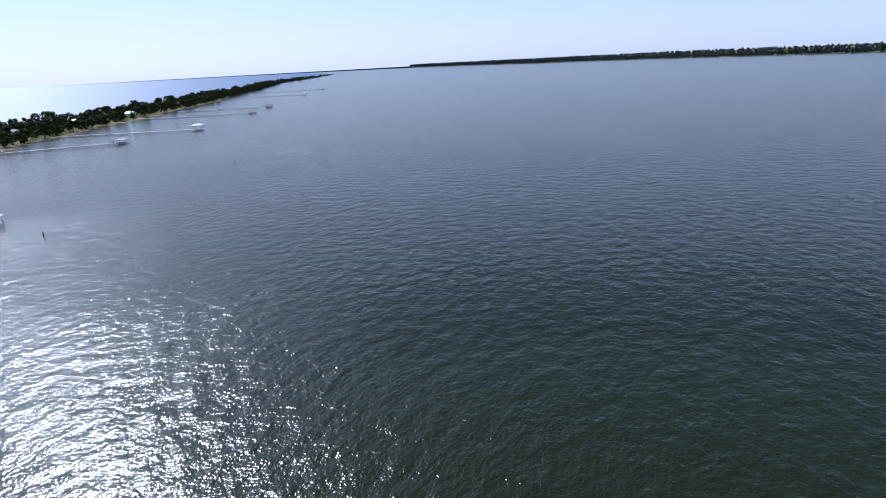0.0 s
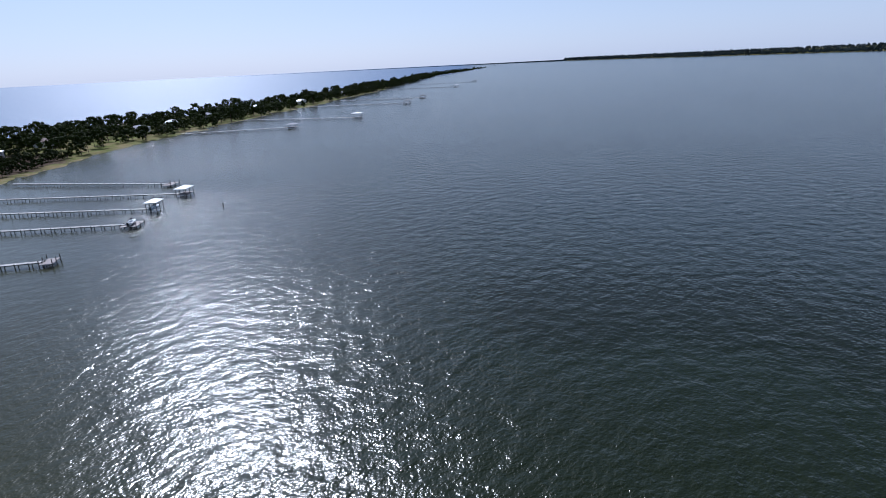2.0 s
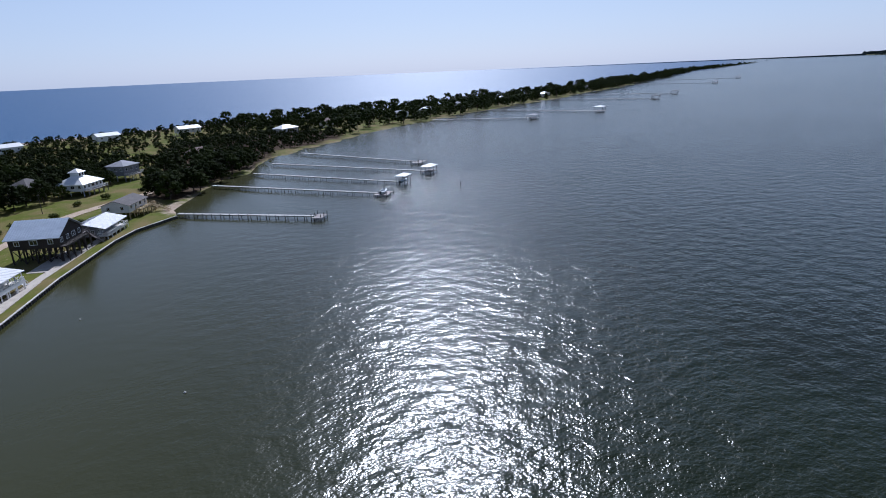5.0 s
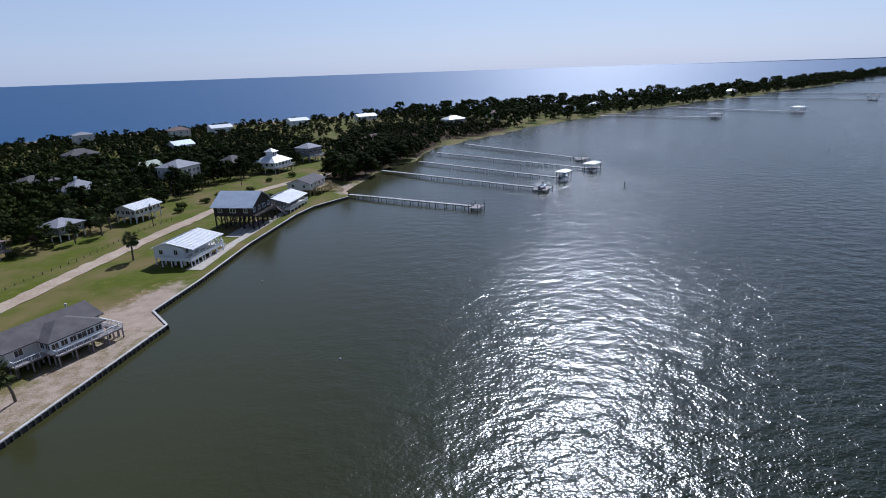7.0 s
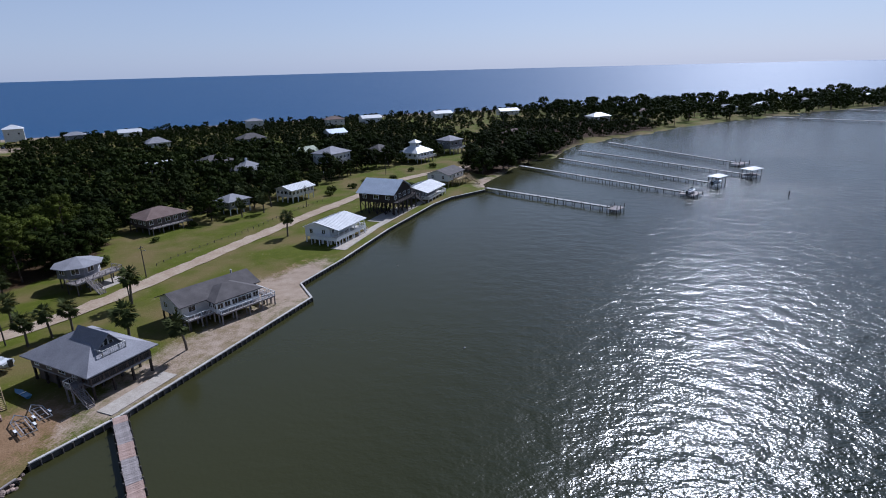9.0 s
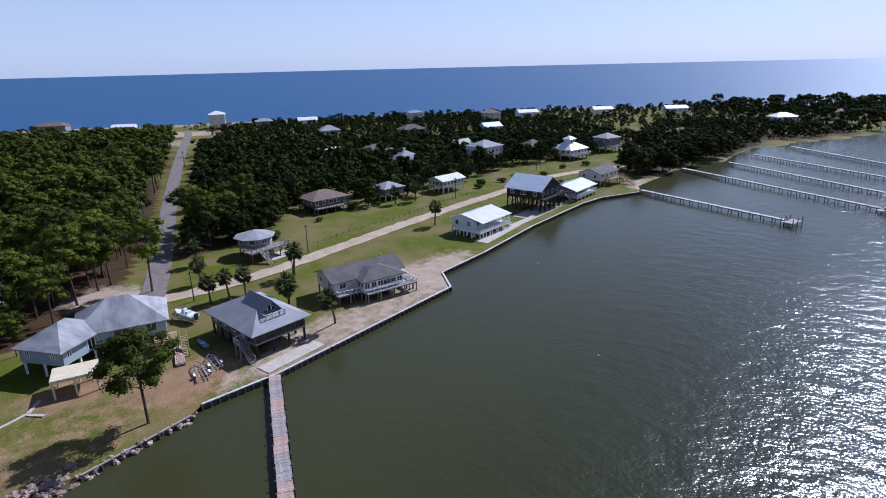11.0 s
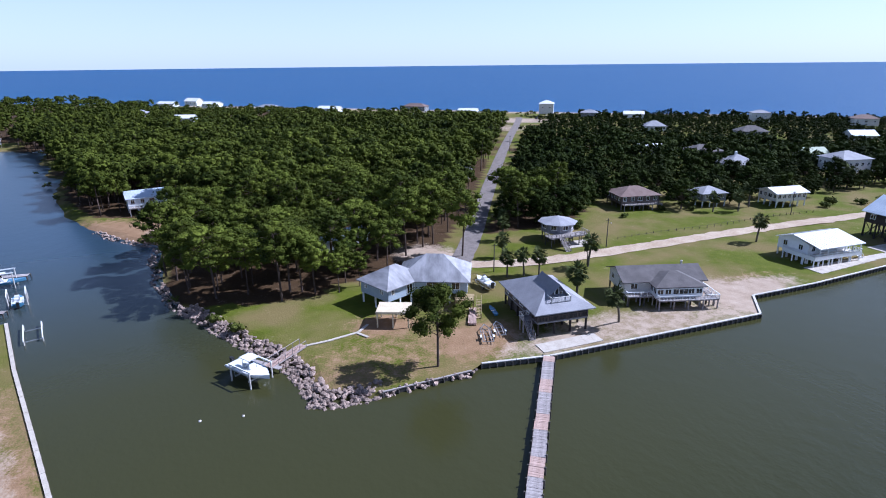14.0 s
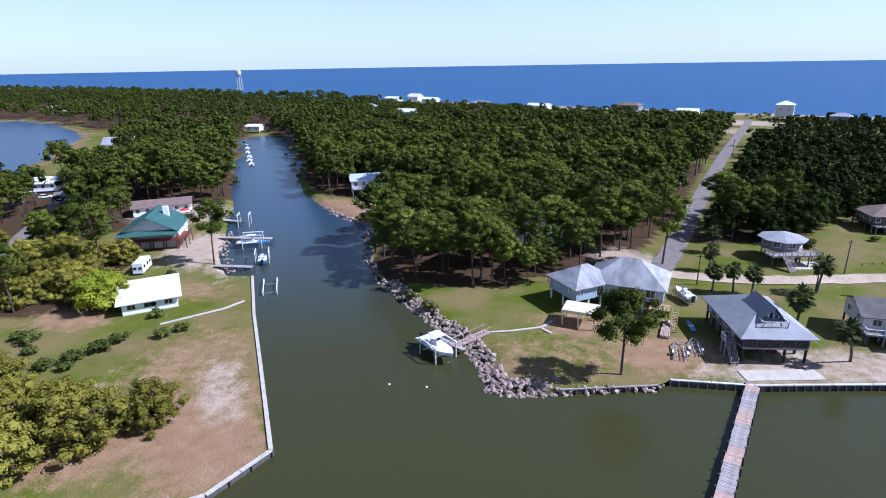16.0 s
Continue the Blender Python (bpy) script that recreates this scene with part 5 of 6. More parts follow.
# single trees of the plan
lone = tree("pine_tree", "single dense pine with spreading limbs at the old bulkhead", "pine", pine_geo(33, 14.2, 5.4, 40, 150, .36, True, .42, (.18, .32)), BARK, NEEDLE)
lone.matrix_basis = spot(28.3, 79.6)
put(pines[3], -59, 137, 1.05, 10, "leaning pine on the sandy canal bank")
for x, y, s in ((54, 130.5, 1.1), (47, 142, .9), (19, 118, .55), (14, 121, .6), (24, 120, .5)):
    put(pines[rng.randrange(5)], x, y, s)
for k, (x, y, s) in enumerate(((58, 112.5, 1.0), (62, 111.5, .95), (65.5, 110.5, 1.0), (80, 111.5, 1.15), (63.5, 126, 1.0), (70, 139, .95), (75, 149, .9), (135, 110.5, 1.1), (67.2, 82.5, 1.0), (65, 94, 1.2), (158, 138, 1.1), (166, 141, 1.2), (150, 141, 1.0), (162, 150, 1.2), (228, 150, 1.3), (196, 150, 1.1), (232, 146, 1.1))):
    put(palms[2] if (x, y) == (67.2, 82.5) else palms[k % 2], x, y, s * 1.18, 200 if (x, y) == (67.2, 82.5) else None)
for x, y, s in ((-48, 64, 1.15), (-42, 69, .95), (-56, 58, 1.1), (-54, 69, 1.0), (-62, 70, .95), (-70, 76, 1.1), (-66, 62, 1.0), (-80, 68, 1.2), (-92, 112, 1.0), (-98, 104, 1.1), (-86, 128, .9), (-92, 124, 1.0), (-84, 120, .85)):
    put(olives[rng.randrange(2)], x, y, s)
ye = tree("shade_tree", "bright yellow-green round leafy tree by the white building", "tree", oak_geo(71, 8.0, 5.6, 44, 90, .5, .2), BARK, YELLOW)
ye.matrix_basis = spot(-72, 110)

# shrubs: low clumps of palmetto and bushes
shr = []
for i in range(3):
    r2 = random.Random(80 + i)
    g = Geo()
    for k in range(9):
        a = r2.uniform(0, 6.28)
        leaves(g, (math.cos(a) * r2.uniform(0, 1.1), math.sin(a) * r2.uniform(0, 1.1), .55 + r2.uniform(0, .4)), (.75, .75, .6), 26, .42, r2, .4)
    t = thing("shrub", "round green shrub on the lawn", "shrub")
    part("foliage", g, SHRUB, t)
    shr.append(t)
for x, y, s in ((-62, 91, 1.5), (-60, 94, 1.3), (-65, 87, 1.5), (-68, 84, 1.3), (-64, 84, 1.1), (-53, 95.5, 1.3), (-50, 98, 1.2), (-58, 105, 1.2), (-77, 94, 1.6), (-80, 96, 1.2), (-74, 90, 1.1), (-3, 106, 1.3), (-7, 112, 1.2), (96, 142, 1.6), (99, 144, 1.3), (118, 147, 1.0), (136, 149, 1.2), (145, 145, 1.1), (190, 131, 1.4), (196, 134, 1.7), (205, 129, 1.5), (214, 127, 1.6), (228, 121, 1.5), (262, 116, 1.6), (250, 122, 1.4), (212, 104, 1.6), (216, 101, 1.5), (-66, 128, 1.2)):
    put(shr[rng.randrange(3)], x, y, s)

# the near woods as single trees
near, far_pine, far_oak = [], [], []
for x, y in scatter(PINES, 6.3, rng):
    (near if y < 205 - .25 * x and x > -30 else far_pine).append((x, y))
rng.shuffle(near)
for x, y in near[:290]:
    put(pines[rng.randrange(5)], x, y, rng.uniform(.62, 1.16))
far_pine += near[290:]
near_oak = []
for x, y in scatter(OAKS, 6.5, rng):
    (near_oak if y < 190 else far_oak).append((x, y))
for x, y in near_oak:
    put(oaks[rng.randrange(3)] if rng.random() < .75 else pines[rng.randrange(5)], x, y, rng.uniform(.8, 1.1))
for x, y in scatter(VILLAGE, 8.6, rng, .66):
    if y < 175 and x < 330:
        put(oaks[rng.randrange(3)], x, y, rng.uniform(.55, 1.05))
    else:
        far_oak.append((x, y))
for x, y in scatter(GROVE, 8.0, rng):
    if x < 330 and y < 110:
        put(oaks[rng.randrange(3)], x, y, rng.uniform(.85, 1.15))
    else:
        far_oak.append((x, y))
far_oak += scatter(GROVE2, 12, rng, .8)
ww = scatter(WESTWOOD, 7.6, rng)
for x, y in ww:
    if y < 150 and x > -130:
        put(olives[rng.randrange(2)] if rng.random() < .7 else pines[rng.randrange(5)], x, y, rng.uniform(.8, 1.25))
    elif y < 180 and x > -130:
        put(pines[rng.randrange(5)] if rng.random() < .6 else oaks[rng.randrange(3)], x, y, rng.uniform(.65, .95))
    else:
        far_pine.append((x, y))
far_pine += scatter(FARWEST, 14.5, rng)
spit_places = scatter(SPITWOOD, 15, rng, .8)
bank_p = [pine_geo(120 + i, 12.5 + i, 4.9, 17, 32, .95, False, .54) for i in range(4)]
bank_o = [oak_geo(140 + i, 8.5 + i, 5.0, 16, 24, 1.15, .25, True) for i in range(4)]
light_p = [pine_geo(130 + i, 12.0 + i, 5.4, 10, 12, 1.75, False, .56) for i in range(4)]
light_o = [oak_geo(150 + i, 8.5 + i, 5.6, 10, 13, 1.9, .2, True) for i in range(4)]
woods("pine_woods", "dense green pine woods between canal and beach", bank_p, [p for p in far_pine if math.hypot(*p) < 300], NEEDLE, rng, .65, 1.22)
woods("far_pine_woods", "green pine woods stretching away to the gulf", light_p, [p for p in far_pine if math.hypot(*p) >= 300 and (math.hypot(*p) < 430 or p[0] < -70 and rng.random() < .8)], NEEDLE, rng, .6, 1.15)
woods("far_pine_woods", "lower pines and scrub near the gulf beach", light_p, [p for p in far_pine if math.hypot(*p) >= 430 and p[0] >= -70 and rng.random() < .62], NEEDLE, rng, .4, .8)
woods("oak_woods", "dark green oaks and scrub round the houses", bank_o, [p for p in far_oak if math.hypot(*p) < 260], OAKLEAF, rng, .5, 1.15)
woods("oak_woods", "dark green oaks among the farther houses", light_o, [p for p in far_oak if 260 <= math.hypot(*p) < 380], OAKLEAF, rng, .5, 1.1)
woods("oak_woods", "low wind-clipped oaks near the gulf beach", light_o, [p for p in far_oak if math.hypot(*p) >= 380], OAKLEAF, rng, .35, .75)
woods("spit_woods", "dark windswept trees along the narrow spit", light_o + light_p[:1], spit_places, OAKLEAF, rng, .8, 1.4)
dune = scatter([(-900, 1400), (-300, 985), (0, 755), (190, 600), (355, 468), (500, 330), (420, 330), (262, 452), (120, 560), (-60, 690), (-300, 900)], 13, rng, .7)
bank_s = [oak_geo(160 + i, 3.4, 3.6, 8, 16, 1.1, .1, True) for i in range(3)]
woods("dune_scrub", "low grey-green scrub behind the beach", bank_s, dune, SHRUB, rng, .4, .9)
gap = [(x + rng.uniform(-2, 2), y + rng.uniform(-2, 2)) for x, y in canal_w[4::3] + canal_e[::4] if rng.random() < .55]
woods("bank_scrub", "low green scrub on the canal banks", bank_s, [p for p in gap if bool(inside(*p, SHORE))], SHRUB, rng, .3, .6)

# ---- far shores ----
mainland = soften([(-1500, -2250), (-400, -2600), (310, -2760), (700, -2900), (1398, -3150), (2100, -3150), (2800, -3150), (3250, -3120)])


def far_level(x, y):
    """The far land climbs with the rim of the water sheet."""
    return sea_level(math.hypot(x, y)) + 1.0


g = Geo()
k = len(mainland)
steps = (1.0, 1.01, 1.15, 1.3, 1.45, 1.6)
for step in steps:
    for x, y in mainland:
        f = min(step, 4860 / math.hypot(x, y))
        g.v.append((x * f, y * f, far_level(x * f, y * f) + (-1.5 if step == 1.0 else .3)))
for j in range(len(steps) - 1):
    for i in range(k - 1):
        g.f.append((j * k + i, j * k + i + 1, (j + 1) * k + i + 1, (j + 1) * k + i)[::-1])
me = bpy.data.meshes.new("ground")
me.from_pydata(g.v, [], g.f)
me.materials.append(LAND)
tagged(new("ground", me), "low wooded mainland across the bay", "ground", kind="structure")
far = []
for a, b in zip(mainland, mainland[1:]):
    n = int(math.dist(a, b) / 16)
    for i in range(n):
        for row in (1.01, 1.03, 1.1, 1.22, 1.38, 1.52):
            x, y = a[0] + (b[0] - a[0]) * (i + rng.random()) / n, a[1] + (b[1] - a[1]) * (i + rng.random()) / n
            f = min(row + rng.uniform(-.01, .01), 4800 / math.hypot(x, y))
            far.append((x * f, y * f))
bank_f = [oak_geo(180 + i, 13, 10, 6, 6, 9.0, .1, True) for i in range(3)]
woods("mainland_woods", "haze-tinted blue-green band of woods across the bay", bank_f, far, HAZELEAF, rng, .8, 1.25, far_level)
HORIZON = [(98, .5, 4600), (112, 3, 4600), (124, 5, 4550), (134, 8, 4450)]
g = Geo()
for (a, h, r), (a2, h2, r2) in zip(HORIZON, HORIZON[1:]):
    n = 12
    for i in range(n):
        f0, f1 = i / n, (i + 1) / n
        p = [(math.sin(radians(a + (a2 - a) * f)) * (r + (r2 - r) * f), math.cos(radians(a + (a2 - a) * f)) * (r + (r2 - r) * f), 22.5, h + (h2 - h) * f) for f in (f0, f1)]
        ring = [(p[0][0], p[0][1]), (p[1][0], p[1][1]), (p[1][0] * 1.01, p[1][1] * 1.01), (p[0][0] * 1.01, p[0][1] * 1.01)]
        g.hull([(x, y, 15) for x, y in ring], [(x, y, 24 + (p[0][3] if j in (0, 3) else p[1][3])) for j, (x, y) in enumerate(ring)])
tagged(new("backdrop", g.mesh("backdrop", HAZELEAF)), "thin dark haze-tinted line of land on the horizon", "distant coast", kind="structure")

# ---- piers and docks ----
def dock(label, root, end, width, deck_z, boards, gap=3.0, alt=None, piles_up=0.0, length=2.4):
    """A pier on pairs of piles: deck sections of cross boards, stringers and piles."""
    p, q = Vector((*root, deck_z)), Vector((*end, deck_z))
    d = (q - p).normalized()
    s = Vector((-d.y, d.x, 0))
    t = thing("pier", label, "pier")
    n = max(1, round((q - p).length / length))
    plank = Geo().box(-.095, .095, -width / 2, width / 2, -.03, .03)
    tones = [plank.mesh("plank", boards), plank.mesh("plank", alt or boards)]
    ang = math.atan2(d.y, d.x)
    for i in range(n):
        a, b = p.lerp(q, i / n), p.lerp(q, (i + .985) / n)
        if alt:
            off, skew, k = s * rng.uniform(-.05, .05), rng.uniform(-3, 3), 9
            for j in range(k):
                ob = part("plank", tones[1 if (i * 7919) % 5 < 2 else 0], boards, t)
                ob.matrix_basis = Matrix.Translation(a.lerp(b, (j + .5) / k) + off + Vector((0, 0, rng.uniform(-.012, .012)))) @ pose(0, 0, 0, 0, 0, math.degrees(ang) + skew)
        else:
            g = Geo().profiled(a - s * width / 2, b - s * width / 2, b + s * width / 2, a + s * width / 2, 10, -.03, .06, .07)
            part("deck_section", g, boards, t)
    for k in (1, -1):
        part("stringer", Geo().beam(p + s * k * width * .4 - Vector((0, 0, .2)), q + s * k * width * .4 - Vector((0, 0, .2)), .12, .26), PILE, t)
    me = Geo().tube((0, 0, -1.5), (0, 0, deck_z + piles_up - .04), .15, .13, 7).mesh("piling", PILE)
    m = max(1, round((q - p).length / gap))
    for i in range(m + 1):
        for k in (1, -1):
            ob = part("piling", me, PILE, t)
            ob.location = (*(p.lerp(q, i / m) + s * k * (width / 2 + .1)).xy, 0)
    return t, d, s


dock("long boardwalk pier of grey and pinkish boards", (47.2, 75.3), (9.6, 19.5), 1.95, GROUND + .25, WOODGREY, 2.4, WOODPINK, .22, 1.9)
DOCKWOOD = material("silvery_boards", (0.3, 0.285, 0.275), (0.46, 0.44, 0.43), 1.2, 0.8, 0.01, spread=0.12)
DOCKS = [("narrow grey dock on dark piles", (218, 73), (198, 21)), ("long grey dock on dark piles", (274, 73), (229, -5)), ("grey dock with double rails", (302, 59), (252, -13)), ("long pale dock with a roofed end", (334, 54), (275, -29)), ("slender grey dock on piles", (373, 41), (307, -27)),
         ("far dock on thin piles", (568, -70), (531, -160)), ("far dock with a white boathouse", (660, -150), (567, -243)), ("far dock with a dark boathouse", (800, -270), (712, -383)), ("far dock on the spit", (890, -345), (799, -459)),
         ("distant dock on the spit", (1160, -580), (1062, -696)), ("distant thin dock on piles", (1330, -720), (1237, -868)), ("distant dock near the point", (1960, -1200), (1894, -1390))]
for lab, a, b in DOCKS:
    dock(lab, a, b, 1.7 if a[0] < 400 else 2.6, 2.1, DOCKWOOD, 3.6 if a[0] < 400 else 8, None, .35, 7 if a[0] < 400 else 25)


def boathouse(label, x, y, yaw, w, d, h, roof, plat=True):
    t = thing("boathouse", label, "boathouse", Matrix.Translation((x, y, 0)) @ pose(0, 0, 0, 0, 0, yaw))
    me = Geo().tube((0, 0, -1.5), (0, 0, h), .16, .14, 7).mesh("piling", PILE)
    for a in (-1, 0, 1):
        for b in (-1, 1):
            part("piling", me, PILE, t).location = (a * (w / 2 - .2), b * (d / 2 - .2), 0)
    if roof:
        g, _ = hip_roof(-w / 2, w / 2, -d / 2, d / 2, h - .05, .9, .4)
        part("roof", g, roof, t)
    if plat:
        part("platform", Geo().box(-w / 2, w / 2, -d / 2, d / 2, 1.7, 1.86), WOODGREY, t)
    return t


boathouse("small dock head with bare piles", 198, 19.5, -20, 6, 4, 3.2, None)
boathouse("low boat lift platform at the dock end", 230, -5, -25, 8, 6, 2.6, None)
boathouse("boat lift with a pale canopy", 252, -15, -30, 6.5, 4.5, 5.0, WHITEROOF, False)
boathouse("white-roofed boathouse at a dock end", 276, -30, -35, 7.5, 5, 4.6, WHITEROOF)
boathouse("open dock head with piles", 307, -28, -35, 9, 5, 3.4, None)
boathouse("small roofed boat dock", 531, -162, -40, 12, 8, 4.8, GREYROOF)
boathouse("white roofed boathouse on the far dock", 567, -245, -40, 11, 9, 6.4, WHITEROOF)
boathouse("dark roofed boathouse on the far dock", 712, -385, -40, 12, 9, 5.6, DARKROOF)
boathouse("dark roofed boat dock", 799, -461, -40, 13, 9, 5.2, DARKROOF)
boathouse("distant boathouse on the spit", 1062, -698, -40, 14, 10, 6, GREYROOF)
boathouse("distant small boathouse on piles", 1237, -870, -40, 14, 10, 5, DARKROOF)
boathouse("distant boathouse near the point", 1894, -1393, -40, 16, 10, 6, GREYROOF)


# ---- boats ----
def boat(label, x, y, z, yaw, length=7.5, beam=2.5, hull=GEL, top=True, name="motor_boat"):
    """An open motor boat: lofted hull, deck, console with windscreen, hard top on posts, outboard."""
    t = thing(name, label, "boat", Matrix.Translation((x, y, z)) @ pose(0, 0, 0, 0, 0, yaw))
    g, dk = Geo(), Geo()
    rows = []
    for i in range(9):
        f = i / 8
        half = beam / 2 * (1 - max(0, (f - .45) / .55) ** 2.2)
        half = max(half, .03)
        sheer = .85 + .35 * f ** 2
        keel = .0 + .45 * max(0, (f - .6) / .4) ** 2
        px = -length / 2 + length * f
        rows.append([(px, -half, sheer), (px, -half * .88, .42 + keel * .6), (px, 0, keel), (px, half * .88, .42 + keel * .6), (px, half, sheer)])
    for r in rows:
        g.v += r
    for i in range(8):
        for j in range(4):
            a = i * 5 + j
            g.f.append((a, a + 5, a + 6, a + 1))
    g.f.append((0, 1, 2, 3, 4))
    for i in range(8):
        g.f.append((i * 5 + 4, i * 5 + 9, i * 5 + 5, i * 5))
    part("hull", g, hull, t, smooth=False)
    dk.box(-length * .46, length * .12, -beam * .40, beam * .40, 1.0, 1.04)
    for sy in (1, -1):
        dk.beam((-length * .48, sy * beam * .46, .95), (length * .2, sy * beam * .44, 1.0), .14, .16)
    part("deck", dk, GEL, t)
    part("console", Geo().hull([(-.5, -.5, 1.0), (.6, -.5, 1.0), (.6, .5, 1.0), (-.5, .5, 1.0)], [(-.4, -.42, 1.85), (.2, -.42, 1.9), (.2, .42, 1.9), (-.4, .42, 1.85)]), GEL, t)
    part("windscreen", Geo().slab([(.22, -.42, 1.9), (.22, .42, 1.9), (-.05, .36, 2.35), (-.05, -.36, 2.35)], .03), PANE, t)
    part("seat", Geo().box(-1.5, -.8, -.55, .55, 1.02, 1.55), GEL, t)
    if top:
        part("hard_top", Geo().slab([(-1.5, -.95, 2.95), (1.0, -.95, 2.95), (1.0, .95, 2.95), (-1.5, .95, 2.95)], .09), GEL, t)
        g = Geo()
        for a in (-1.1, .6):
            for b in (-.7, .7):
                g.beam((a, b, 1.0), (a, b * .95, 2.87), .06)
        part("top_frame", g, ALU, t)
    part("outboard", Geo().hull([(-length / 2 - .55, -.25, .1), (-length / 2 - .1, -.25, .1), (-length / 2 - .1, .25, .1), (-length / 2 - .55, .25, .1)], [(-length / 2 - .7, -.28, 1.5), (-length / 2 - .05, -.28, 1.4), (-length / 2 - .05, .28, 1.4), (-length / 2 - .7, .28, 1.5)]), DARKPLASTIC, t)
    return t


def boat_lift(label, x, y, yaw, w=3.6, ln=5.0, high=4.0, cradle=1.6):
    """Four piles with top beams and a cradle hung between them."""
    t = thing("boat_lift", label, "boat lift", Matrix.Translation((x, y, 0)) @ pose(0, 0, 0, 0, 0, yaw))
    me = Geo().tube((0, 0, -1.5), (0, 0, high), .15, .13, 8).mesh("piling", CAP)
    for a in (-1, 1):
        for b in (-1, 1):
            part("piling", me, CAP, t).location = (a * ln / 2, b * w / 2, 0)
    for b in (-1, 1):
        part("top_beam", Geo().beam((-ln / 2 - .3, b * w / 2, high), (ln / 2 + .3, b * w / 2, high), .16, .22), WHITE, t)
    for a in (-.35, .35):
        part("cradle_beam", Geo().beam((a * ln, -w / 2 + .18, cradle), (a * ln, w / 2 - .18, cradle), .16, .22), ALU, t)
        for b in (-1, 1):
            part("cable", Geo().beam((a * ln, b * (w / 2 - .22), cradle), (a * ln, b * (w / 2 - .02), high - .1), .03), ALU, t)
    return t


# the white boat at the rocks, on its lift, with gangway
boat_lift("white boat lift on four piles beside the rocks", -1.2, 88.4, -55, 4.3, 4.8, 3.7, 1.7)
boat("white centre-console motor boat hoisted on a lift", -1.2, 88.4, 1.82, -55, 9.2, 3.6)
gw = thing("gangway", "grey timber gangway from the lawn to the boat lift", "gangway")
a, b = Vector((8.0, 95.0, 2.0)), Vector((1.4, 89.6, 1.8))
d = (b - a).normalized()
s = Vector((-d.y, d.x, 0))
me = Geo().beam(-s * .8, s * .8, .28, .05).mesh("board", WOODPINK)
for i in range(26):
    part("board", me, WOODPINK, gw).location = a.lerp(b, (i + .5) / 26)
for k in (1, -1):
    g = Geo().beam(a + s * .8 * k + Vector((0, 0, 1)), b + s * .8 * k + Vector((0, 0, 1)), .09, .07).beam(a + s * .8 * k - Vector((0, 0, .16)), b + s * .8 * k - Vector((0, 0, .16)), .08, .2)
    for i in range(6):
        c = a.lerp(b, i / 5) + s * .8 * k
        g.beam(c - Vector((0, 0, .2)), c + Vector((0, 0, 1)), .09)
    part("rail", g, WOODGREY, gw)
for f in (.15, .6, .95):
    c = a.lerp(b, f)
    part("piling", Geo().tube((c.x, c.y, -1), (c.x, c.y, c.z - .1), .13, .13, 7), PILE, gw)
cp = thing("catwalk", "narrow grey catwalk along the boat lift", "dock", Matrix.Translation((1.6, 90.4, 0)) @ pose(0, 0, 0, 0, 0, -46))
part("boards", Geo().box(-4.2, 2.6, -.5, .5, 1.65, 1.75), WOODGREY, cp)
me = Geo().tube((0, 0, -1.5), (0, 0, 1.65), .12, .12, 7).mesh("piling", PILE)
for i in (-4.0, -.8, 2.4):
    part("piling", me, PILE, cp).location = (i, 0, 0)

# canal boats, lifts and docks
boat_lift("boat lift with white beams in the canal", -54, 153, 8, 3.6, 5.2, 4.6, 1.2)
boat("white and blue offshore boat with a flat top on a lift", -54, 153, 1.32, 8, 9.5, 2.9, BLUEGEL)
dock("short pale dock on the canal bank", (-66, 160), (-50, 158), 1.8, 1.7, WOODGREY, 2.6)
boat_lift("boat lift holding a small white boat", -47.6, 140.5, 105, 3.4, 4.6, 3.6, .7)
boat("small white bowrider with a blue hull on a lift", -47.6, 140.5, .82, 105, 6.4, 2.3, BLUEGEL, False)
dock("short grey dock beside the lot wall", (-58, 135), (-48, 133.5), 1.6, 1.7, WOODGREY, 2.6)
boat_lift("empty boat lift frame", -40.0, 121, 105, 3.0, 8.0, 1.6, .8)
dock("small dock on the canal bank", (-74, 181), (-66, 178), 1.8, 1.6, WOODGREY, 2.6)
boat_lift("tall white lift posts by the canal bank", -64, 176, 100, 3.4, 4.6, 4.6, 2.6)
for x, y, ln in ((-109, 309, 9), (-113, 322, 10), (-120, 340, 9), (-126, 358, 8), (-104, 297, 10)):
    boat("white motor boat moored along the canal", x + 3.5, y, .25, 110, ln, 3.0)
boat("small white boat at the canal head", -108, 412, .25, 20, 9, 3.0, GEL, False)
boat("small boat on the lift under a canopy", 252, -15, 1.6, -30, 7.0, 2.5)
boat("white boat on the dock-end lift", 230, -5, 1.9, -25, 6.5, 2.3, GEL, False)

# ---- riprap ----
rock_meshes = []
for i in range(8):
    r2 = random.Random(200 + i)
    bm = bmesh.new()
    bmesh.ops.create_icosphere(bm, subdivisions=1, radius=0.5)
    for v in bm.verts:
        v.co = Vector((v.co.x * r2.uniform(.7, 1.4), v.co.y * r2.uniform(.6, 1.2), v.co.z * r2.uniform(.45, 1.05)))
    me = bpy.data.meshes.new("rock")
    bm.to_mesh(me)
    bm.free()
    me.materials.append(ROCK)
    rock_meshes.append(me)


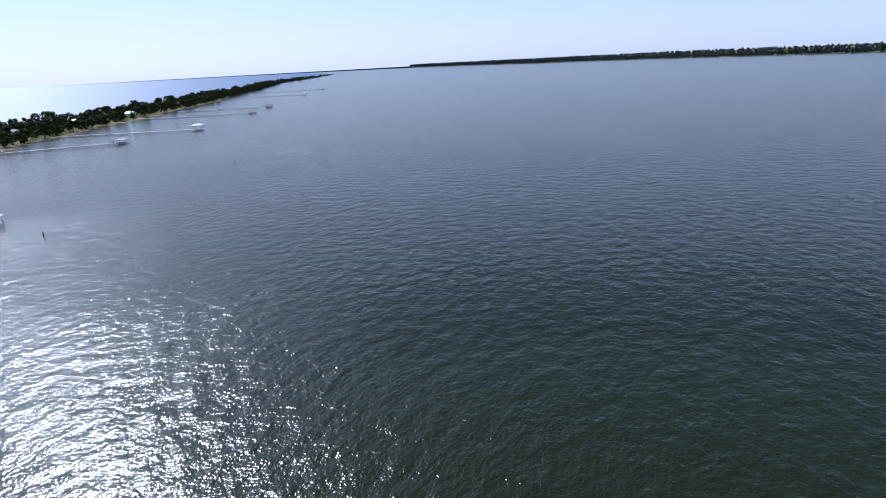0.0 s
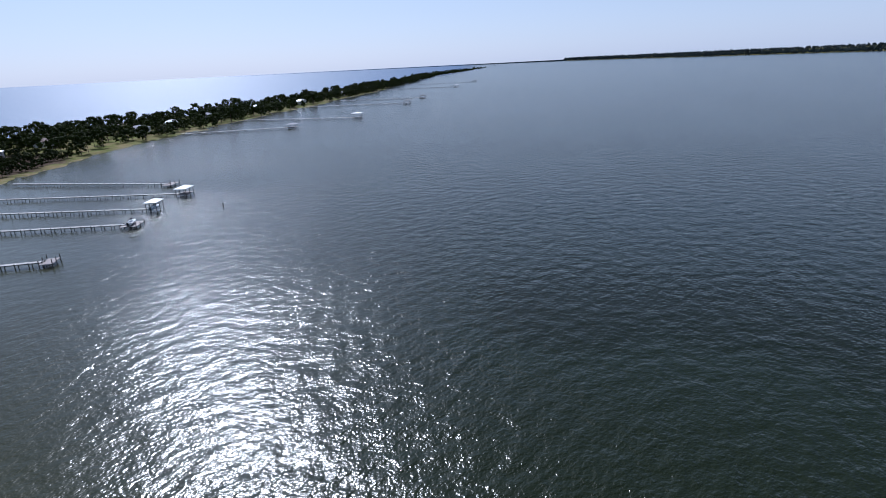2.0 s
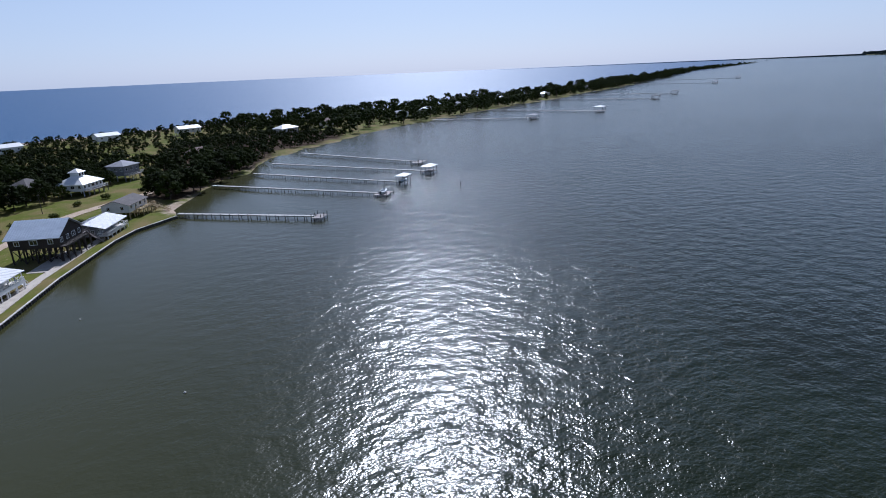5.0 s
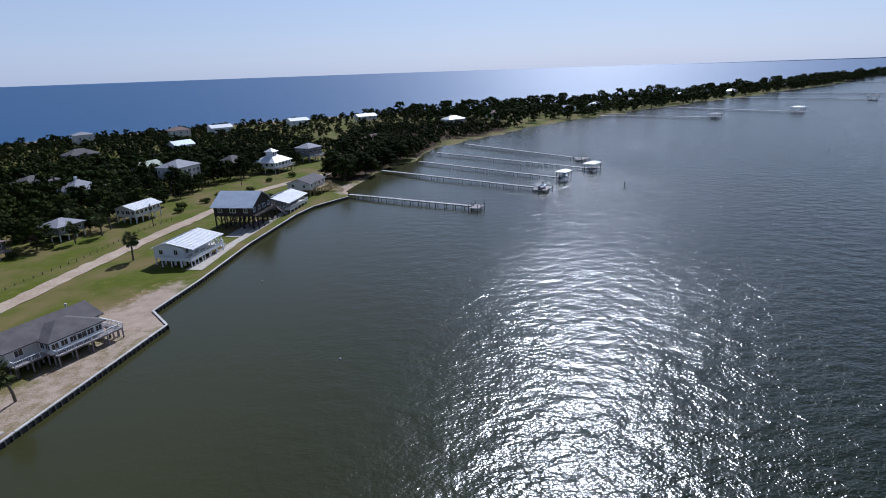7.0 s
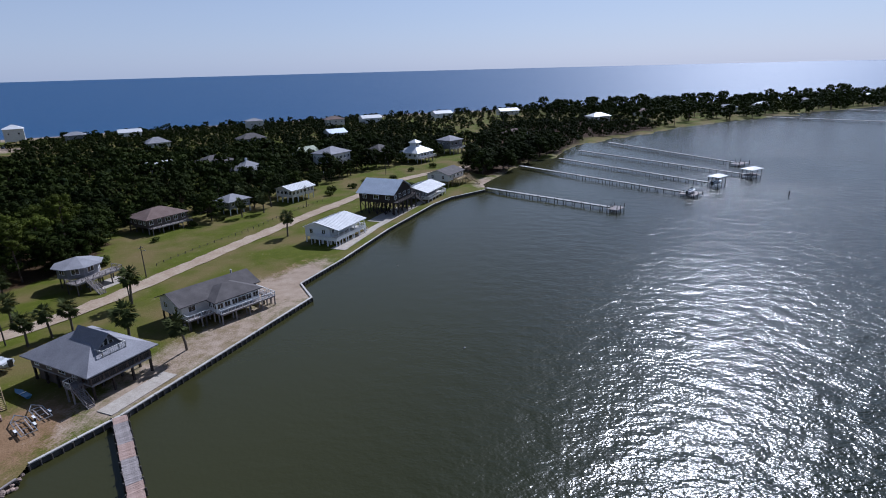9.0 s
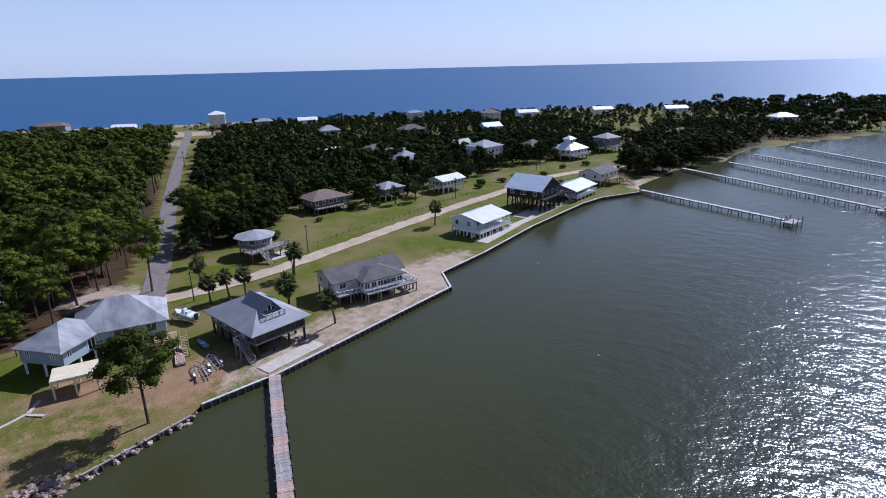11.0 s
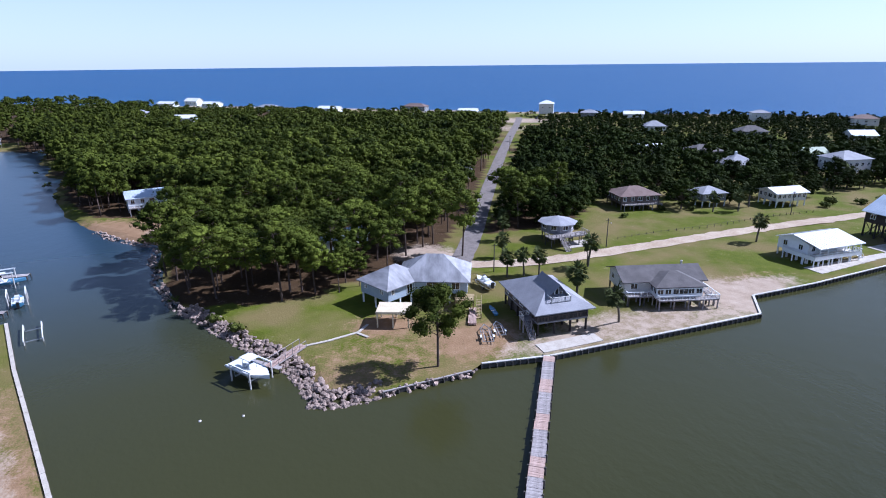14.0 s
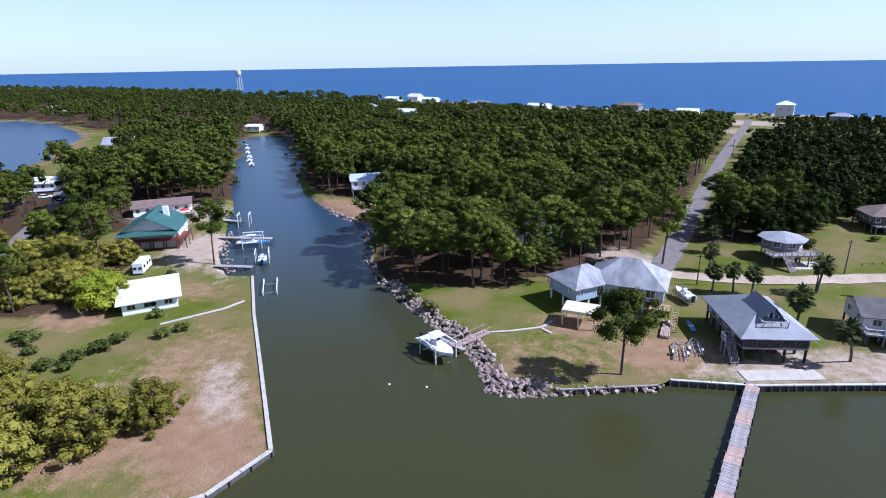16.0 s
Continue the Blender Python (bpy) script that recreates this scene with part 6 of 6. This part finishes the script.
def riprap(label, line, rows, count, low=.5, high=1.15, inner=3.4, side=1, rest=0):
    """A bank of loose stones along a line, from the water up to the lawn."""
    t = thing("riprap", label, "rocks")
    lens = [math.dist(a, b) for a, b in zip(line, line[1:])]
    joined = Geo()
    for i in range(count + rest):
        f = rng.random() * sum(lens)
        k = 0
        while f > lens[k]:
            f -= lens[k]
            k += 1
        a, b = Vector(line[k]), Vector(line[k + 1])
        d = (b - a).normalized()
        s = Vector((-d.y, d.x)) * side
        up = rng.random()
        p = a + d * f + s * (up * inner - .9)
        size = rng.uniform(low, high)
        me = rock_meshes[rng.randrange(8)]
        m = Matrix.Translation((p.x, p.y, TIDE - .25 + up * (GROUND - TIDE + .3) + rng.uniform(-.1, .2))) @ pose(0, 0, 0, rng.uniform(-25, 25), rng.uniform(-25, 25), rng.uniform(0, 360)) @ Matrix.Diagonal((size, size, size, 1))
        if i < count:
            part("rock", me, ROCK, t).matrix_basis = m
        else:
            joined.add([m @ v.co for v in me.vertices], [tuple(q.vertices) for q in me.polygons])
    if rest:
        tagged(part("rubble", joined, ROCK, t), kind="stuff")


riprap("pale broken riprap stones along the point", [(19, 76.6)] + ROCKS + [(-14, 122)], 4, 280, .6, 1.25, 3.9, -1, 520)
riprap("dark wet stones below the old bulkhead", [(34, 76.4), (17, 75.9)], 1, 46, .5, 1.0, .8, -1)
riprap("pale stones along the wooded canal bank", canal_e[:26], 2, 90, .5, 1.0, 2.2, -1, 160)
riprap("pale stones on the sandy canal bank", canal_w[-12:], 2, 70, .5, .9, 2.4, -1)
riprap("grey stones at the foot of the lot", [(-30, 53), (-46, 45), (-52, 45)], 2, 50, .5, 1.1, 3.0, -1)

# ---- paths, slabs and yard clutter ----
def slab_path(label, pts, width, mat, name="path"):
    g = Geo()
    for a, b in zip(pts, pts[1:]):
        g.beam((*a, GROUND + .1), (*b, GROUND + .1), width, .12)
    tagged(new(name, g.mesh(name, mat)), label, "path", kind="structure")


slab_path("narrow concrete footpath across the lawn", [(8.2, 95.2), (12.5, 95.6), (18.6, 97.0), (21.0, 99.6)], .55, CONCRETE)
slab_path("short concrete path branch", [(18.4, 96.6), (19.8, 94.4)], .55, CONCRETE)
slab_path("sandy concrete walk along the lot", [(-56, 101), (-46, 108), (-43, 112)], .7, CONCRETE)
g = Geo()
for i in range(8):
    for j in range(2):
        g.box(47.2 + i * 1.55, 48.74 + i * 1.55, 76.9 + j * 1.6, 78.49 + j * 1.6, GROUND - .1, GROUND + .13)
tagged(new("pavement", g.mesh("pavement", CONCRETE)), "pale concrete slab behind the bulkhead", "pavement", kind="structure")
g = Geo()
for i in range(26):
    g.box(128 + i * 2.4, 130.35 + i * 2.4, 87.9 if i > 8 else 85.9 + i * .2, 90.6, GROUND - .1, GROUND + .12)
tagged(new("pavement", g.mesh("pavement", CONCRETE)), "pale concrete walk along the shore houses", "pavement", kind="structure")
g = Geo()
for i in range(5):
    g.box(158 + i * 4.0, 161.96 + i * 4.0, 90.7, 95.5, GROUND - .1, GROUND + .11)
tagged(new("pavement", g.mesh("pavement", CONCRETE)), "pale concrete yard under the tall house", "pavement", kind="structure")


def trailer(label, x, y, yaw, ln=6.5, w=2.0):
    t = thing("boat_trailer", label, "trailer", Matrix.Translation((x, y, GROUND)) @ pose(0, 0, 0, 0, 0, yaw))
    g = Geo().beam((-ln / 2, -w / 2, .55), (ln * .3, -w / 2, .55), .1, .14).beam((-ln / 2, w / 2, .55), (ln * .3, w / 2, .55), .1, .14)
    g.beam((ln * .3, -w / 2, .55), (ln * .62, 0, .5), .1, .14).beam((ln * .3, w / 2, .55), (ln * .62, 0, .5), .1, .14)
    for f in (-.48, -.2, .1, .29):
        g.beam((ln * f, -w / 2, .55), (ln * f, w / 2, .55), .09, .12)
    part("trailer_frame", g, ALU, t)
    for sy in (1, -1):
        part("bunk", Geo().beam((-ln * .45, sy * w * .28, .72), (ln * .2, sy * w * .28, .72), .14, .1), WOODGREY, t)
        wh = part("wheel", Geo().tube((-ln * .2, sy * (w / 2 + .08), .33), (-ln * .2, sy * (w / 2 + .30), .33), .33, .33, 14), DARKPLASTIC, t)
        part("rim", Geo().tube((-ln * .2, sy * (w / 2 + .30), .33), (-ln * .2, sy * (w / 2 + .315), .33), .18, .17, 10), ALU, wh)
        part("fender", Geo().box(-ln * .2 - .5, -ln * .2 + .5, sy * (w / 2 + .2) - .16, sy * (w / 2 + .2) + .16, .72, .76), WHITE, t)
    return t


trailer("empty aluminium boat trailer on bare ground", 40.5, 86.5, 72)
trailer("second empty trailer beside the house", 43.6, 87.5, 74, 5.5, 1.7)
trailer("trailer under a small grey motor boat", 50.4, 109.0, 98, 6.0, 1.9)
boat("small grey motor boat on a trailer", 50.4, 109.0, GROUND + .75, 98, 6.2, 2.2, GEL, False)
kayak = thing("skiff", "narrow pale blue skiff lying on the grass", "boat", Matrix.Translation((46.2, 95.5, GROUND + .15)) @ pose(0, 0, 0, 0, 0, 82))
part("hull", Geo().hull([(-1.9, -.25, 0), (1.2, -.25, 0), (2.0, 0, .1), (1.2, .25, 0), (-1.9, .25, 0)], [(-2.0, -.5, .45), (1.2, -.5, .45), (2.4, 0, .55), (1.2, .5, .45), (-2.0, .5, .45)]), BLUEGEL, kayak)
part("thwart", Geo().box(-.3, .0, -.48, .48, .46, .5), WHITE, kayak)
for i, (x, y) in enumerate(((40.6, 93.5), (42.2, 96.6))):
    st = thing("lumber_stack", "stack of pale pinkish boards on the ground", "lumber", Matrix.Translation((x, y, GROUND)) @ pose(0, 0, 0, 0, 0, 66 + 6 * i))
    me = Geo().box(-1.9, 1.9, -.11, .11, 0, .09).mesh("board", WOODPINK)
    for k in range(4):
        for j in range(6):
            part("board", me, WOODPINK, st).matrix_basis = Matrix.Translation((rng.uniform(-.15, .15), -.75 + j * .27, .08 + k * .11)) @ pose(0, 0, 0, 0, 0, rng.uniform(-2, 2))

# utility poles
def pole(x, y, h, lamp=False):
    t = thing("utility_pole", "weathered wooden utility pole beside the road", "utility pole", Matrix.Translation((x, y, GROUND)), "utility poles")
    part("shaft", Geo().tube((0, 0, -.3), (0, 0, h), .15, .10, 9), PILE, t)
    part("crossarm", Geo().beam((-.7, 0, h - .5), (.7, 0, h - .5), .1, .12), PILE, t)
    for a in (-.6, .6):
        part("insulator", Geo().tube((a, 0, h - .44), (a, 0, h - .25), .05, .04, 7), CAP, t)
    if lamp:
        part("lamp_arm", Geo().beam((0, 0, h - 1.2), (0, -1.2, h - .9), .06), ALU, t)
        part("lamp_head", Geo().tube((0, -1.2, h - .95), (0, -1.5, h - 1.0), .16, .10, 8), CAP, t)


for x, y, h in ((56.7, 117, 7.2), (93.5, 122.5, 8.2), (80.5, 112.6, 7.8), (170, 128, 8.0), (238, 130, 8.0), (250, 205, 9.0), (300, 106, 8.0), (107, 212, 9), (150, 290, 9)):
    pole(x, y, h, x == 93.5)

# low post fence along the lawn
fence = thing("fence", "low row of short wooden posts along the lawn", "fence")
me = Geo().tube((0, 0, -.2), (0, 0, .75), .09, .08, 7).mesh("post", PILE)
for i in range(30):
    part("post", me, PILE, fence).location = (101 + i * 2.7, 127.3 + .9 * math.sin(i * .35) + i * .02, GROUND)
part("rope", Geo().beam((101, 127.3, GROUND + .6), (179, 127.9, GROUND + .6), .04), PILE, fence)

# small navigation stakes and floats on the bay
for x, y in ((239, -39), (330, -160)):
    st = thing("channel_stake", "dark wooden stake standing in the bay", "stake", Matrix.Translation((x, y, 0)))
    part("shaft", Geo().tube((0, 0, -1.5), (0, 0, 2.6), .2, .16, 8), PILE, st)
    part("board", Geo().box(-.35, .35, -.25, -.19, 1.7, 2.4), PILE, st)
for x, y in ((86, 35), (123, 67), (-9, 79), (-3, 78), (20, 36)):
    fl = thing("float", "small pale crab pot float on the water", "float", Matrix.Translation((x, y, TIDE)))
    part("ball", Geo().tube((0, 0, -.15), (0, 0, .1), .17, .24, 10).tube((0, 0, .1), (0, 0, .24), .24, .1, 10), CAP, fl)
    part("rope", Geo().tube((0, 0, .23), (.1, 0, .36), .03, .03, 5), DARKPLASTIC, fl)

# water tower far off
wt = thing("water_tower", "pale water tower on legs above the far woods", "water tower", Matrix.Translation((-444, 1300, GROUND)))
for i in range(6):
    a = math.pi * i / 3
    part("leg", Geo().tube((6.5 * math.cos(a), 6.5 * math.sin(a), -1), (4.6 * math.cos(a), 4.6 * math.sin(a), 32), .45, .4, 7), CAP, wt)
part("riser", Geo().tube((0, 0, -1), (0, 0, 32), .9, .9, 10), CAP, wt)
part("tank", Geo().tube((0, 0, 31), (0, 0, 33.5), 3.0, 5.6, 18).tube((0, 0, 33.5), (0, 0, 40), 5.6, 5.6, 18).tube((0, 0, 40), (0, 0, 42.5), 5.6, 1.0, 18), CAP, wt, smooth=False)
part("catwalk", Geo().tube((0, 0, 33.3), (0, 0, 33.6), 6.4, 6.4, 18), CAP, wt)

# caravan and cars on the west side
def vehicle(label, x, y, yaw, paint, name="car", ln=4.5, w=1.8, h=1.5):
    t = thing(name, label, "car", Matrix.Translation((x, y, GROUND)) @ pose(0, 0, 0, 0, 0, yaw))
    g = Geo().hull([(-ln / 2, -w / 2, .35), (ln / 2, -w / 2, .35), (ln / 2, w / 2, .35), (-ln / 2, w / 2, .35)], [(-ln / 2 + .05, -w / 2 + .05, .9), (ln / 2 - .1, -w / 2 + .05, .85), (ln / 2 - .1, w / 2 - .05, .85), (-ln / 2 + .05, w / 2 - .05, .9)])
    part("body", g, paint, t)
    part("cabin", Geo().hull([(-ln * .42, -w / 2 + .08, .9), (ln * .22, -w / 2 + .08, .88), (ln * .22, w / 2 - .08, .88), (-ln * .42, w / 2 - .08, .9)], [(-ln * .34, -w / 2 + .25, h - .05), (ln * .06, -w / 2 + .25, h - .05), (ln * .06, w / 2 - .25, h - .05), (-ln * .34, w / 2 - .25, h - .05)]), PANE, t)
    part("roof", Geo().box(-ln * .34, ln * .06, -w / 2 + .24, w / 2 - .24, h - .05, h), paint, t)
    for a in (-.32, .32):
        for b in (-1, 1):
            part("wheel", Geo().tube((a * ln, b * (w / 2 - .2), .33), (a * ln, b * (w / 2 + .02), .33), .33, .33, 14), DARKPLASTIC, t)


for i, (x, y) in enumerate(((-157, 219), (-150, 216), (-152, 226), (-160, 208), (-145, 210))):
    vehicle("parked car beside the road under trees", x, y, 30 + 15 * i, (GEL, DARKPLASTIC, GEL, BLUEGEL, ALU)[i])
vehicle("dark car parked by the beach road", 262, 455, 40, DARKPLASTIC)
cv = thing("caravan", "white travel trailer parked beside the house", "caravan", Matrix.Translation((-75, 132.5, GROUND)) @ pose(0, 0, 0, 0, 0, 100))
part("body", Geo().hull([(-3.6, -1.2, .5), (3.4, -1.2, .5), (3.4, 1.2, .5), (-3.6, 1.2, .5)], [(-3.5, -1.15, 3.0), (2.9, -1.15, 3.0), (2.9, 1.15, 3.0), (-3.5, 1.15, 3.0)]), GEL, cv)
for a in (-2.2, .2, 2.0):
    for b in (-1, 1):
        part("window", Geo().box(a - .5, a + .5, b * 1.19 - .03, b * 1.19 + .03, 1.6, 2.3), PANE, cv)
for b in (-.6, .6):
    part("end_window", Geo().box(-3.62, -3.56, b - .35, b + .35, 1.5, 2.1), PANE, cv)
for a in (-.6, .3):
    for b in (-1, 1):
        part("wheel", Geo().tube((a, b * .95, .34), (a, b * 1.18, .34), .34, .34, 12), DARKPLASTIC, cv)
part("hitch", Geo().beam((3.4, 0, .55), (4.6, 0, .5), .12), DARKPLASTIC, cv)
part("roof_unit", Geo().box(-.5, .5, -.4, .4, 3.0, 3.3), WHITE, cv)
ky = thing("kayak", "yellow kayak lying behind the white building", "kayak", Matrix.Translation((-69, 125, GROUND + .1)) @ pose(0, 0, 0, 0, 0, 20))
part("hull", Geo().hull([(-1.6, -.2, 0), (1.6, -.2, 0), (2.2, 0, .1), (1.6, .2, 0), (-1.6, .2, 0), (-2.2, 0, .1)], [(-1.6, -.38, .3), (1.6, -.38, .3), (2.4, 0, .35), (1.6, .38, .3), (-1.6, .38, .3), (-2.4, 0, .35)]), YELLOWPAINT, ky)
part("cockpit_rim", Geo().tube((0, 0, .3), (0, 0, .36), .3, .28, 12), DARKPLASTIC, ky)
rc = thing("beach_umbrella", "bright red canopy beside the low building", "canopy", Matrix.Translation((-88, 187, GROUND)))
part("cloth", Geo().tube((0, 0, 2.1), (0, 0, 2.7), 1.8, .1, 10), RED, rc)
part("shaft", Geo().tube((0, 0, -.1), (0, 0, 2.2), .04, .04, 6), ALU, rc)
